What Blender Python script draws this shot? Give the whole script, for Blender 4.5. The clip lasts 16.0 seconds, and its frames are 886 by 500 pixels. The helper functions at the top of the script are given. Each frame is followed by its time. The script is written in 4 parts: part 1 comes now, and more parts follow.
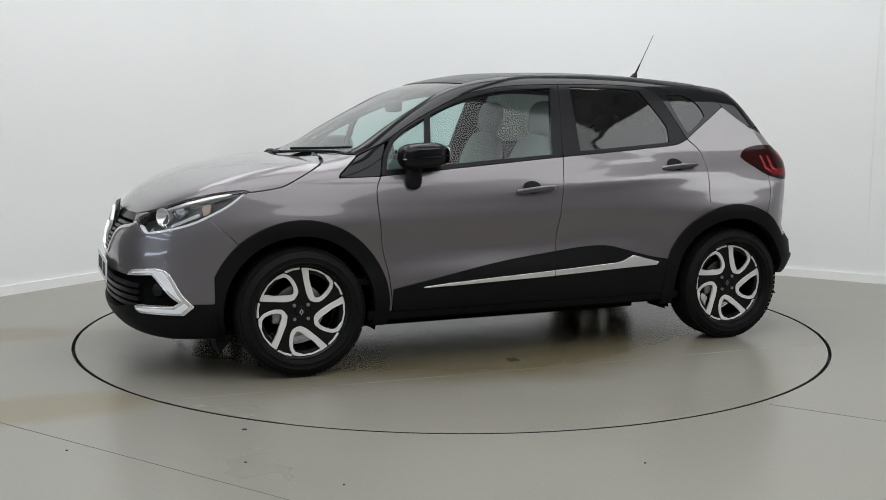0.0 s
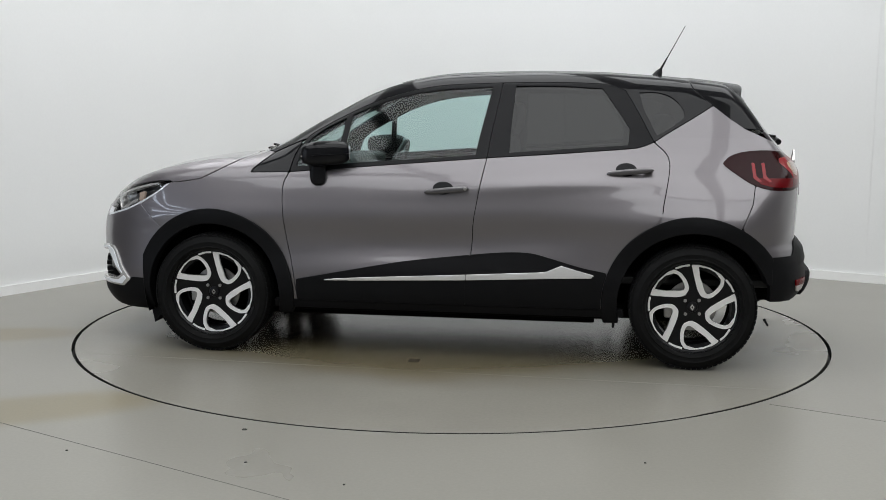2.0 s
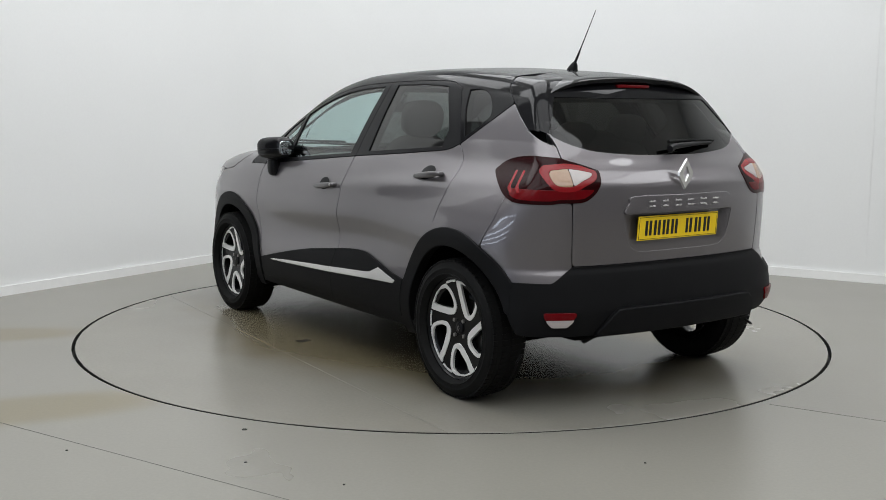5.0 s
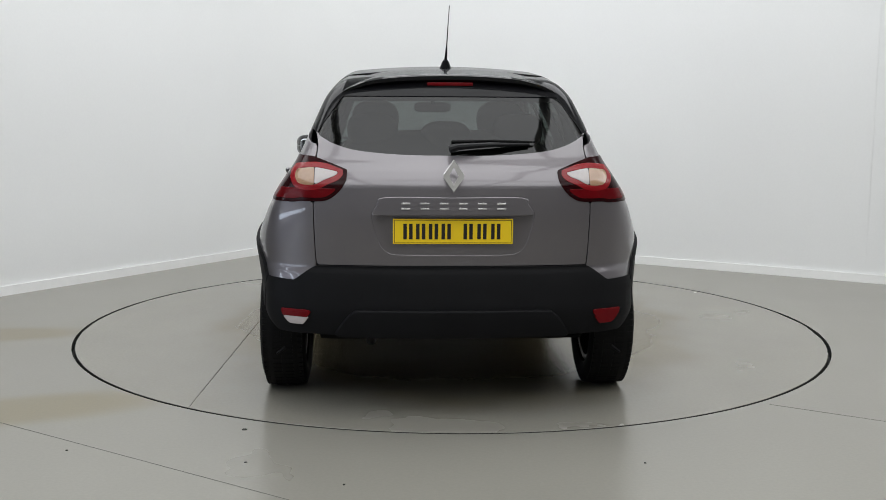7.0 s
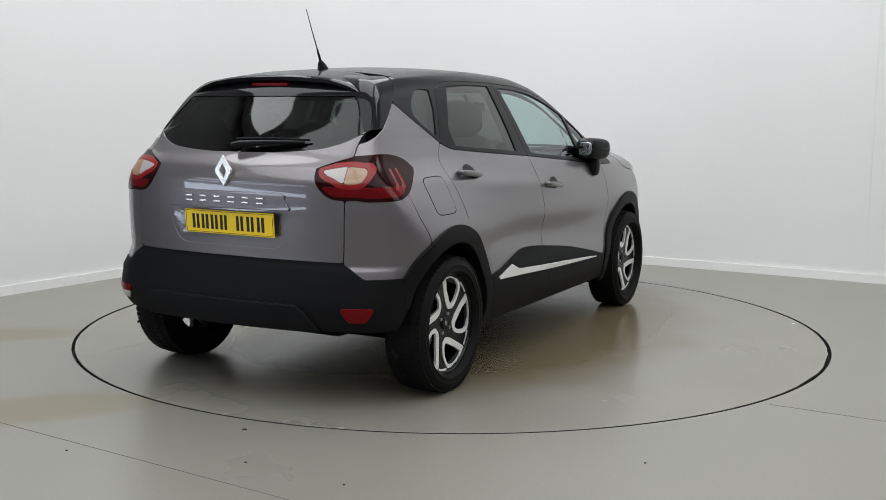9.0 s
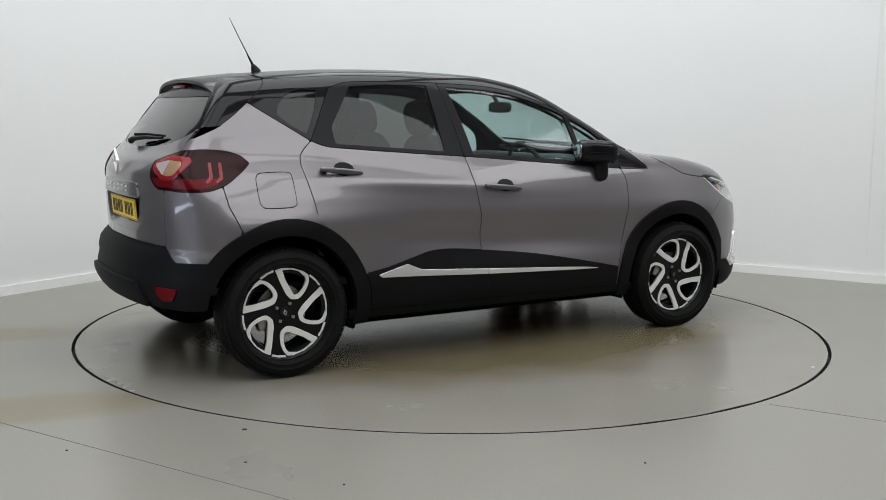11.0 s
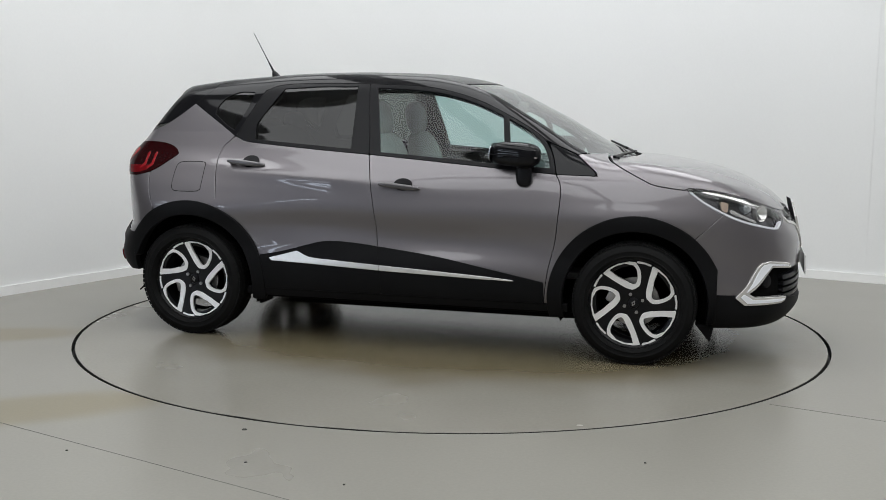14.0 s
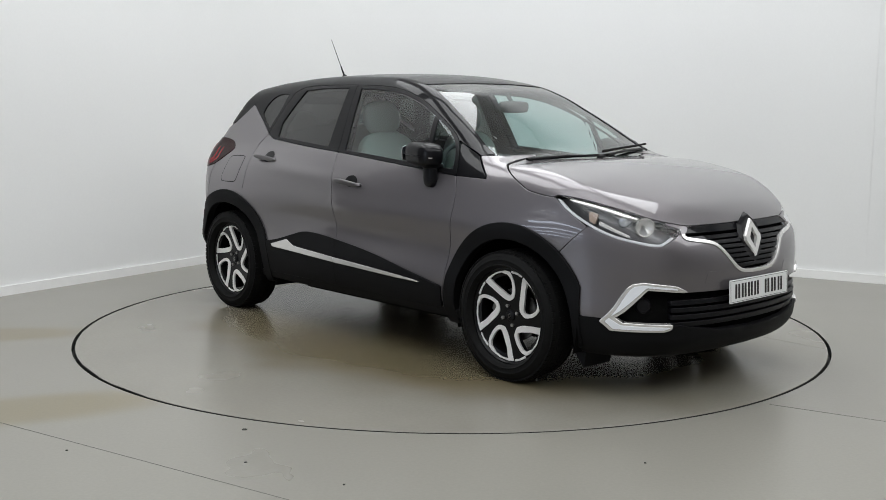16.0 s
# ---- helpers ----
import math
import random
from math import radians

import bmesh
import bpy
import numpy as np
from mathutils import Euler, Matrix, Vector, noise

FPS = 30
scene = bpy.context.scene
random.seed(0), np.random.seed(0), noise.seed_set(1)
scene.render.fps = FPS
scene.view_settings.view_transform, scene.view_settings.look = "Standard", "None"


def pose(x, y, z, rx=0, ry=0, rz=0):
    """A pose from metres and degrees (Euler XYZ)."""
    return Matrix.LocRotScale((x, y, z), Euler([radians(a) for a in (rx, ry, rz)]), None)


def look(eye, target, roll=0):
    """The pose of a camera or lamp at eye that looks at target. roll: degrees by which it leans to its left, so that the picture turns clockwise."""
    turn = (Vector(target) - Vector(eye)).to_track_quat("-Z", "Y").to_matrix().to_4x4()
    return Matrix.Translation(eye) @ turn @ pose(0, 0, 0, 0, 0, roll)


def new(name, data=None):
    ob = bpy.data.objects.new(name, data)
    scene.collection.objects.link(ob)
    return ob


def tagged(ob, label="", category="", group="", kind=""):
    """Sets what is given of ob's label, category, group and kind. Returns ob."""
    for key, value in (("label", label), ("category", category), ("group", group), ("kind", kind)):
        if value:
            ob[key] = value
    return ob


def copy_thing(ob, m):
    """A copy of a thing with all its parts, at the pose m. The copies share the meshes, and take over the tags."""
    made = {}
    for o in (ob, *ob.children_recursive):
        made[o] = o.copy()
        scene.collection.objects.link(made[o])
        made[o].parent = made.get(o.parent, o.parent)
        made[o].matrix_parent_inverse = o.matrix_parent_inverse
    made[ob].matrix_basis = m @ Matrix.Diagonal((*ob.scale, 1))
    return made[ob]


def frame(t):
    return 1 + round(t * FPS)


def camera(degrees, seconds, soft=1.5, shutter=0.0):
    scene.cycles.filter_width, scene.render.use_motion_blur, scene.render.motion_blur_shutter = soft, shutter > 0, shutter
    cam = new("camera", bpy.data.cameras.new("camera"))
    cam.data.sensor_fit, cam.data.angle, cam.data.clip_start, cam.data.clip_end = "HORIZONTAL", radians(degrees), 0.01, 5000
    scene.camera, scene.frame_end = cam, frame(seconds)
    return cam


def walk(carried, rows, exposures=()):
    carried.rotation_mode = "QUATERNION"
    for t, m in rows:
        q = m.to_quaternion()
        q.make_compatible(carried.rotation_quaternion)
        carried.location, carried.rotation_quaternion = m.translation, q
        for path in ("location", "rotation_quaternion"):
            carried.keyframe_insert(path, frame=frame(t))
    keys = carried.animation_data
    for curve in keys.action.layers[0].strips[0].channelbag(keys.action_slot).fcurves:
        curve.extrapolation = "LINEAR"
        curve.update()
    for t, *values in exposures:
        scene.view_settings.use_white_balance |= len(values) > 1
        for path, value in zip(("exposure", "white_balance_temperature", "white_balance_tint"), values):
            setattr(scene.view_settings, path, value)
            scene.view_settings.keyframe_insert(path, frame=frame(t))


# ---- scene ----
# camera: stands still before the turntable
cam = camera(46.398, 16.0, soft=0.35)
EYE = pose(0.0, -6.4266, 1.3324, 82.3566, 0, 0.4566) @ pose(0, 0, 0, 0, 0, 0.3672)
walk(cam, [(0.0, EYE), (16.0, EYE)])

# ---- world and light ----
world = bpy.data.worlds.new("world")
scene.world = world
world.use_nodes = True
world.node_tree.nodes["Background"].inputs[0].default_value = (0.9, 0.95, 1.0, 1)
world.node_tree.nodes["Background"].inputs[1].default_value = 0.2
scene.view_settings.exposure = 0.0


def ceiling_lamp(x, y, z, sx, sy, watts, turn=0.0, tilt=0.0, colour=(0.96, 0.98, 1.0)):
    data = bpy.data.lights.new("ceiling_light", "AREA")
    data.shape, data.size, data.size_y, data.energy, data.color = "RECTANGLE", sx, sy, watts, colour
    ob = new("ceiling_light", data)
    ob.matrix_world = pose(x, y, z, tilt, 0, turn)
    return ob


CEIL = 4.6
for cx, cy, watts in ((-2.7, -.3, 55), (0.0, -.3, 55), (2.3, .3, 58), (-2.7, 2.2, 55), (0.0, 2.2, 55)):
    ceiling_lamp(cx, cy, CEIL - 0.09, 2.0, 2.2, watts)
# unseen panel added to brighten the right-hand wall
ceiling_lamp(6.4, -2.5, CEIL - 0.09, 3.2, 3.0, 105)
# wide, weaker panels over the approach, added unseen to fill the car's near side
for cx in (-3.2, 0.0, 3.2):
    for cy in (-6.6, -3.4):
        ceiling_lamp(cx, cy, CEIL - 0.09, 3.0, 2.9, 61)
# daylight through the stacked panes of the glazed door in the side wall
for k in range(4):
    day = bpy.data.lights.new("window_daylight", "AREA")
    day.shape, day.size, day.size_y, day.energy, day.color = "RECTANGLE", 5.6, 0.14, 16, (0.74, 0.84, 1.0)
    ob = new("window_daylight", day)
    ob.matrix_world = look((-5.33, -4.75, .45 + .62 * k), (-5.33 + 2.5, -4.75 - .9, .45 + .62 * k))

# ---- materials ----


def mat(name, colour, rough=0.5, metal=0.0, coat=0.0, grain=0.0, scale=30.0, bump=0.0, stain=0.0, stain_scale=1.5,
        spec=0.5, rough_var=0.0, emit=0.0, alpha=1.0, transmission=0.0, ior=1.45):
    m = bpy.data.materials.new(name)
    m.use_nodes = True
    nt = m.node_tree
    b = nt.nodes["Principled BSDF"]
    b.inputs["Base Color"].default_value = (*colour, 1)
    b.inputs["Roughness"].default_value = rough
    b.inputs["Metallic"].default_value = metal
    b.inputs["Coat Weight"].default_value = coat
    b.inputs["Coat Roughness"].default_value = 0.03
    b.inputs["Specular IOR Level"].default_value = spec
    b.inputs["Transmission Weight"].default_value = transmission
    b.inputs["IOR"].default_value = ior
    if emit:
        b.inputs["Emission Color"].default_value = (*colour, 1)
        b.inputs["Emission Strength"].default_value = emit
    tc = nt.nodes.new("ShaderNodeTexCoord")
    if grain or stain:
        n1 = nt.nodes.new("ShaderNodeTexNoise")
        n1.inputs["Scale"].default_value, n1.inputs["Detail"].default_value = scale, 6
        n2 = nt.nodes.new("ShaderNodeTexNoise")
        n2.inputs["Scale"].default_value, n2.inputs["Detail"].default_value = stain_scale, 4
        for n in (n1, n2):
            nt.links.new(tc.outputs["Object"], n.inputs["Vector"])
        r1 = nt.nodes.new("ShaderNodeMapRange")
        r1.inputs["To Min"].default_value, r1.inputs["To Max"].default_value = 1 - grain, 1 + grain
        r2 = nt.nodes.new("ShaderNodeMapRange")
        r2.inputs["From Min"].default_value, r2.inputs["From Max"].default_value = 0.3, 0.7
        r2.inputs["To Min"].default_value, r2.inputs["To Max"].default_value = 1 - stain, 1 + stain
        nt.links.new(n1.outputs["Fac"], r1.inputs["Value"])
        nt.links.new(n2.outputs["Fac"], r2.inputs["Value"])
        mu = nt.nodes.new("ShaderNodeMath")
        mu.operation = "MULTIPLY"
        nt.links.new(r1.outputs[0], mu.inputs[0])
        nt.links.new(r2.outputs[0], mu.inputs[1])
        sc = nt.nodes.new("ShaderNodeVectorMath")
        sc.operation = "SCALE"
        sc.inputs[0].default_value = colour
        nt.links.new(mu.outputs[0], sc.inputs["Scale"])
        nt.links.new(sc.outputs[0], b.inputs["Base Color"])
        if rough_var:
            r3 = nt.nodes.new("ShaderNodeMapRange")
            r3.inputs["From Min"].default_value, r3.inputs["From Max"].default_value = 0.3, 0.7
            r3.inputs["To Min"].default_value, r3.inputs["To Max"].default_value = rough - rough_var, rough + rough_var
            nt.links.new(n2.outputs["Fac"], r3.inputs["Value"])
            nt.links.new(r3.outputs[0], b.inputs["Roughness"])
        if bump:
            bp = nt.nodes.new("ShaderNodeBump")
            bp.inputs["Strength"].default_value, bp.inputs["Distance"].default_value = bump, 0.002
            nt.links.new(n1.outputs["Fac"], bp.inputs["Height"])
            nt.links.new(bp.outputs[0], b.inputs["Normal"])
    return m


PAINT = mat("grey_metallic_paint", (0.170, 0.158, 0.166), 0.40, 0.78, coat=1.0, grain=0.05, scale=900, stain=0.02)
GLOSS = mat("black_gloss_paint", (0.005, 0.005, 0.006), 0.4, 0.0, coat=0.45, grain=0.1, scale=200, spec=0.02)
PLASTIC = mat("black_textured_plastic", (0.005, 0.005, 0.0056), 0.55, grain=0.15, scale=260, bump=0.15, stain=0.12, stain_scale=6, spec=0.13)
SATIN = mat("black_satin_plastic", (0.008, 0.008, 0.009), 0.3, grain=0.1, scale=120, spec=0.16)
RUBBER = mat("black_tyre_rubber", (0.005, 0.005, 0.005), 0.65, grain=0.2, scale=90, bump=0.2, stain=0.25, stain_scale=9, spec=0.15)
LINER = mat("black_liner", (0.004, 0.004, 0.004), 0.85, spec=0.05, grain=0.2, scale=60)
CHROME = mat("brushed_silver_trim", (0.78, 0.77, 0.75), 0.25, 0.7, grain=0.04, scale=150)
MACHINED = mat("machined_alloy", (0.9, 0.89, 0.87), 0.36, 0.5, grain=0.05, scale=300)
ALLOY_BLACK = mat("gloss_black_alloy", (0.004, 0.004, 0.0045), 0.3, 0.0, coat=0.2, spec=0.15, grain=0.1, scale=100)
RED = mat("red_lens_plastic", (0.11, 0.002, 0.004), 0.2, coat=0.05, spec=0.15, grain=0.1, scale=60, stain=0.1, stain_scale=12)
DARKRED = mat("dark_red_lens", (0.016, 0.001, 0.0015), 0.15, coat=0.06, spec=0.15, grain=0.1, scale=60)
CLEAR_LENS = mat("white_lens", (0.4, 0.36, 0.35), 0.2, coat=1.0, grain=0.08, scale=80)
WARM_LENS = mat("warm_white_lens", (0.33, 0.20, 0.12), 0.2, coat=1.0, grain=0.15, scale=60)
FABRIC = mat("grey_seat_fabric", (0.34, 0.34, 0.32), 0.85, grain=0.15, scale=300, bump=0.3)
TRIM_DARK = mat("dark_interior_plastic", (0.025, 0.025, 0.025), 0.6, grain=0.15, scale=200)
YELLOW = mat("yellow_reflective_plate", (0.9, 0.62, 0.012), 0.4, grain=0.03, scale=200)
WHITE_PLATE = mat("white_reflective_plate", (0.75, 0.76, 0.75), 0.35, grain=0.03, scale=200)
INK = mat("black_ink", (0.012, 0.011, 0.01), 0.5)
STEEL = mat("dull_steel", (0.35, 0.34, 0.33), 0.4, 0.9, grain=0.15, scale=70)


def glass(name, colour, clear):
    """Thin tinted pane: see-through, with gloss that grows at grazing angles."""
    m = bpy.data.materials.new(name)
    m.use_nodes = True
    nt = m.node_tree
    nt.nodes.clear()
    out = nt.nodes.new("ShaderNodeOutputMaterial")
    tr = nt.nodes.new("ShaderNodeBsdfTransparent")
    tr.inputs[0].default_value = (*[c * clear for c in colour], 1)
    gl = nt.nodes.new("ShaderNodeBsdfGlossy")
    gl.inputs["Roughness"].default_value = 0.03
    gl.inputs["Color"].default_value = (1, 1, 1, 1)
    lw = nt.nodes.new("ShaderNodeLayerWeight")
    lw.inputs["Blend"].default_value = 0.5
    pw = nt.nodes.new("ShaderNodeMath")
    pw.operation, pw.inputs[1].default_value = "POWER", 3.5
    ma = nt.nodes.new("ShaderNodeMath")
    ma.operation, ma.inputs[1].default_value, ma.inputs[2].default_value = "MULTIPLY_ADD", 0.75, 0.035
    ma.use_clamp = True
    mx = nt.nodes.new("ShaderNodeMixShader")
    nt.links.new(lw.outputs["Facing"], pw.inputs[0])
    nt.links.new(pw.outputs[0], ma.inputs[0])
    nt.links.new(ma.outputs[0], mx.inputs[0])
    nt.links.new(tr.outputs[0], mx.inputs[1])
    nt.links.new(gl.outputs[0], mx.inputs[2])
    nt.links.new(mx.outputs[0], out.inputs["Surface"])
    return m


GLASS = glass("green_tinted_glass", (0.78, 0.94, 0.92), 0.84)
PRIVACY = glass("dark_privacy_glass", (0.8, 0.84, 0.8), 0.14)
DEEP_GLASS = glass("black_edged_quarter_glass", (0.8, 0.84, 0.8), 0.05)
LAMP_GLASS = glass("clear_lamp_glass", (1, 1, 1), 0.95)

WALL = mat("white_wall_paint", (0.74, 0.745, 0.74), 0.55, grain=0.02, scale=60, stain=0.02, stain_scale=0.6, bump=0.05)
SKIRT = mat("white_gloss_skirting", (0.8, 0.8, 0.79), 0.3, grain=0.03, scale=20)
FLOOR = mat("sealed_grey_floor", (0.215, 0.207, 0.18), 0.30, grain=0.10, scale=70, stain=0.035, stain_scale=0.8, rough_var=0.03, bump=0.04)
TABLE = mat("sealed_grey_turntable_floor", (0.21, 0.201, 0.173), 0.26, grain=0.08, scale=60, stain=0.04, stain_scale=1.1, rough_var=0.03)
GAP = mat("dark_rubber_joint", (0.015, 0.015, 0.013), 0.7)
DIM_WALL = mat("dark_grey_wall_paint", (0.09, 0.09, 0.092), 0.6, grain=0.05, scale=40, stain=0.05)
GREY_WALL = mat("light_grey_wall_paint", (0.28, 0.28, 0.28), 0.6, grain=0.04, scale=40, stain=0.04)
JOINT = mat("floor_joint_filler", (0.10, 0.098, 0.088), 0.5)


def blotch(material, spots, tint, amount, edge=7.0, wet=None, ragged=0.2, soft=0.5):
    """Irregular stains, and shade painted under the car: soft discs broken up by noise, tinting the base colour."""
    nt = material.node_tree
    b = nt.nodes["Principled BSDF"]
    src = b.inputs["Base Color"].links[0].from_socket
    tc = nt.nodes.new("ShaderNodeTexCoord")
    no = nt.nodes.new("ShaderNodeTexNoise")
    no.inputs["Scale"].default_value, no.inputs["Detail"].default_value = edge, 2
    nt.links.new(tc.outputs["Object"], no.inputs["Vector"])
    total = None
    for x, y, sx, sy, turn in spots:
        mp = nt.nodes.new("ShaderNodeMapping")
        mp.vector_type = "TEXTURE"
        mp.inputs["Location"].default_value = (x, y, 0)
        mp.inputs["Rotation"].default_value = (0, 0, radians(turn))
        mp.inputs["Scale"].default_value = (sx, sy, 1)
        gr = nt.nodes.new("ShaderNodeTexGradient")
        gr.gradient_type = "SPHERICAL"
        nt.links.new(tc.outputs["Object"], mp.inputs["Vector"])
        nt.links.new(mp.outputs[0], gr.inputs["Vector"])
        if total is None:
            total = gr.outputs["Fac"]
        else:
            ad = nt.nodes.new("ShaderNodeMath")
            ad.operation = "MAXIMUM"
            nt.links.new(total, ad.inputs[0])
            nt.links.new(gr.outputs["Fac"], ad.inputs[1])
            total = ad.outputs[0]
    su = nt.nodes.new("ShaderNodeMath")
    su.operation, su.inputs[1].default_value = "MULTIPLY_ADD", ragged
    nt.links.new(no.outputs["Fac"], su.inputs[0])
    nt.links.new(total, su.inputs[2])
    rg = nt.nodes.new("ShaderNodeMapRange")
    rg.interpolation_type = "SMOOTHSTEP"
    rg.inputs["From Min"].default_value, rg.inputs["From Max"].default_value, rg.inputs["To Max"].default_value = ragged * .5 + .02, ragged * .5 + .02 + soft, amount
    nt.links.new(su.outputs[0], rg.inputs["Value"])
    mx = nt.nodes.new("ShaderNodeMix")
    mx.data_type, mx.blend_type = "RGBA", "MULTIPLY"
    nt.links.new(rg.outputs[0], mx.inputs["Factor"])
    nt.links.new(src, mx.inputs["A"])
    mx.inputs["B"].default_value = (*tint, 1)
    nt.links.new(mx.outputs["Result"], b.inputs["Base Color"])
    if wet is not None:
        old = b.inputs["Roughness"].links[0].from_socket
        m2 = nt.nodes.new("ShaderNodeMix")
        nt.links.new(rg.outputs[0], m2.inputs["Factor"])
        nt.links.new(old, m2.inputs["A"])
        m2.inputs["B"].default_value = wet
        nt.links.new(m2.outputs["Result"], b.inputs["Roughness"])


blotch(FLOOR, [(-2.0, -2.0, .95, .30, 22), (-2.75, -.45, .8, .26, 12), (-3.1, -1.7, 1.0, .35, 30)], (0.80, 0.70, 0.46), 0.75, 1.6)
# damp brown platform; the car's shade is painted into the same dark tint
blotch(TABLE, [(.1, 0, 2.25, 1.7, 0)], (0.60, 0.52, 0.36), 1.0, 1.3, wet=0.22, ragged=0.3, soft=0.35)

# ---- body form: half widths and profiles of the car, front towards +x ----


def spline(xs, ys):
    """A smooth curve through control values (monotone cubic)."""
    xs, ys = np.array(xs, float), np.array(ys, float)
    d = np.diff(ys) / np.diff(xs)
    m = np.concatenate([[d[0]], np.where(d[:-1] * d[1:] > 0, 2 * d[:-1] * d[1:] / (d[:-1] + d[1:] + 1e-12), 0), [d[-1]]])

    def f(x):
        x = np.clip(x, xs[0], xs[-1])
        i = np.clip(np.searchsorted(xs, x, side="right") - 1, 0, len(xs) - 2)
        h = xs[i + 1] - xs[i]
        t = (x - xs[i]) / h
        return ((1 + 2 * t) * (1 - t) ** 2 * ys[i] + t * (1 - t) ** 2 * h * m[i]
                + t * t * (3 - 2 * t) * ys[i + 1] + t * t * (t - 1) * h * m[i + 1])
    return f


HALF = spline([.18, .27, .36, .45, .56, .66, .76, .86, .94, 1.0, 1.06, 1.12, 1.2, 1.3, 1.4, 1.5, 1.6],
              [.77, .82, .845, .852, .842, .840, .848, .834, .816, .795, .768, .737, .70, .652, .60, .545, .48])
PLAN = spline([-2.0, -1.7, -1.4, -1.1, -.7, -.2, .5, 1.0, 1.3, 1.6, 1.9, 2.2],
              [.955, .975, .984, .988, .995, 1.0, 1.0, .99, .975, .95, .91, .86])
ROOF = spline([-2.0, -1.64, -1.26, -1.09, -.75, -.45, -.24, .03, .24, .44, .61, .79, .96, 1.1, 1.2, 1.28, 1.4, 1.6, 1.8, 1.95, 2.05, 2.12, 2.2],
              [1.44, 1.485, 1.533, 1.547, 1.567, 1.572, 1.568, 1.557, 1.528, 1.474, 1.395, 1.303, 1.205, 1.125, 1.09, 1.085, 1.074, 1.044, .988, .916, .848, .784, .7])
CROWN = spline([-1.7, -1.0, 0, .3, .5, .9, 1.25, 1.7, 2.1], [.07, .06, .055, .06, .075, .085, .02, .04, .075])
NOSE = spline([.15, .22, .3, .42, .5, .6, .7, .8, .9, 1.1], [2.0, 2.12, 2.17, 2.18, 2.17, 2.17, 2.16, 2.13, 2.08, 1.92])
TAIL = spline([.18, .25, .34, .46, .56, .625, .66, .75, .88, 1.0, 1.07, 1.14, 1.25, 1.36, 1.42, 1.46, 1.55],
              [-1.80, -1.90, -1.94, -1.948, -1.93, -1.913, -1.90, -1.905, -1.91, -1.905, -1.875, -1.81, -1.725, -1.638, -1.592, -1.562, -1.50])


def smax(a, b, k):
    return np.maximum(a, b) + np.maximum(k - np.abs(a - b), 0) ** 2 / (4 * k)


def bump2(x, z, cx, cz, sx, sz):
    return np.exp(-((x - cx) / sx) ** 2 - ((z - cz) / sz) ** 2)


def width(x, z):
    w = HALF(z) * PLAN(x)
    # haunches over the wheels and the scooped lower doors
    w = w + 0.022 * bump2(x, z, 1.3, .72, .42, .16) + 0.05 * bump2(x, z, -1.42, .72, .5, .17)
    w = w - 0.028 * bump2(x, z, .25, .62, .55, .09) - 0.018 * bump2(x, z, -.45, .68, .4, .1)
    # the tail draws in above the waist
    k, q = np.clip((z - .88) / .24, 0, 1), np.clip((-x - .3) / 1.0, 0, 1)
    w = w - 0.035 * (1 - .4 * np.clip((z - 1.2) / .2, 0, 1)) * k * k * (3 - 2 * k) * q * q * (3 - 2 * q)
    # shoulder crease rising along the rear door
    w = w + 0.010 * bump2(x, z - .07 * (-x - .2), -.7, .93, .7, .045)
    return w


def form(p):
    """Below zero inside the body."""
    x, y, z = p[..., 0], np.abs(p[..., 1]), p[..., 2]
    side = y - width(x, z)
    top = (z - (ROOF(x) - CROWN(x) * (y / .7) ** 2)) * .8
    front = (x - (NOSE(z) - .16 * (y / .8) ** 2 - .26 * (y / .8) ** 6)) * .85
    back = (-x + (TAIL(z) + .10 * (y / .76) ** 2 + .09 * (y / .80) ** 8)) * .85
    f = smax(side, top, .07)
    f = smax(f, front, .09)
    f = smax(f, back, .06)
    return smax(f, .19 - z, .05)


def form_normal(p):
    e = 1e-3
    g = np.stack([form(p + np.eye(3)[i] * e) - form(p - np.eye(3)[i] * e) for i in range(3)], -1)
    return g / np.linalg.norm(g, axis=-1, keepdims=True)


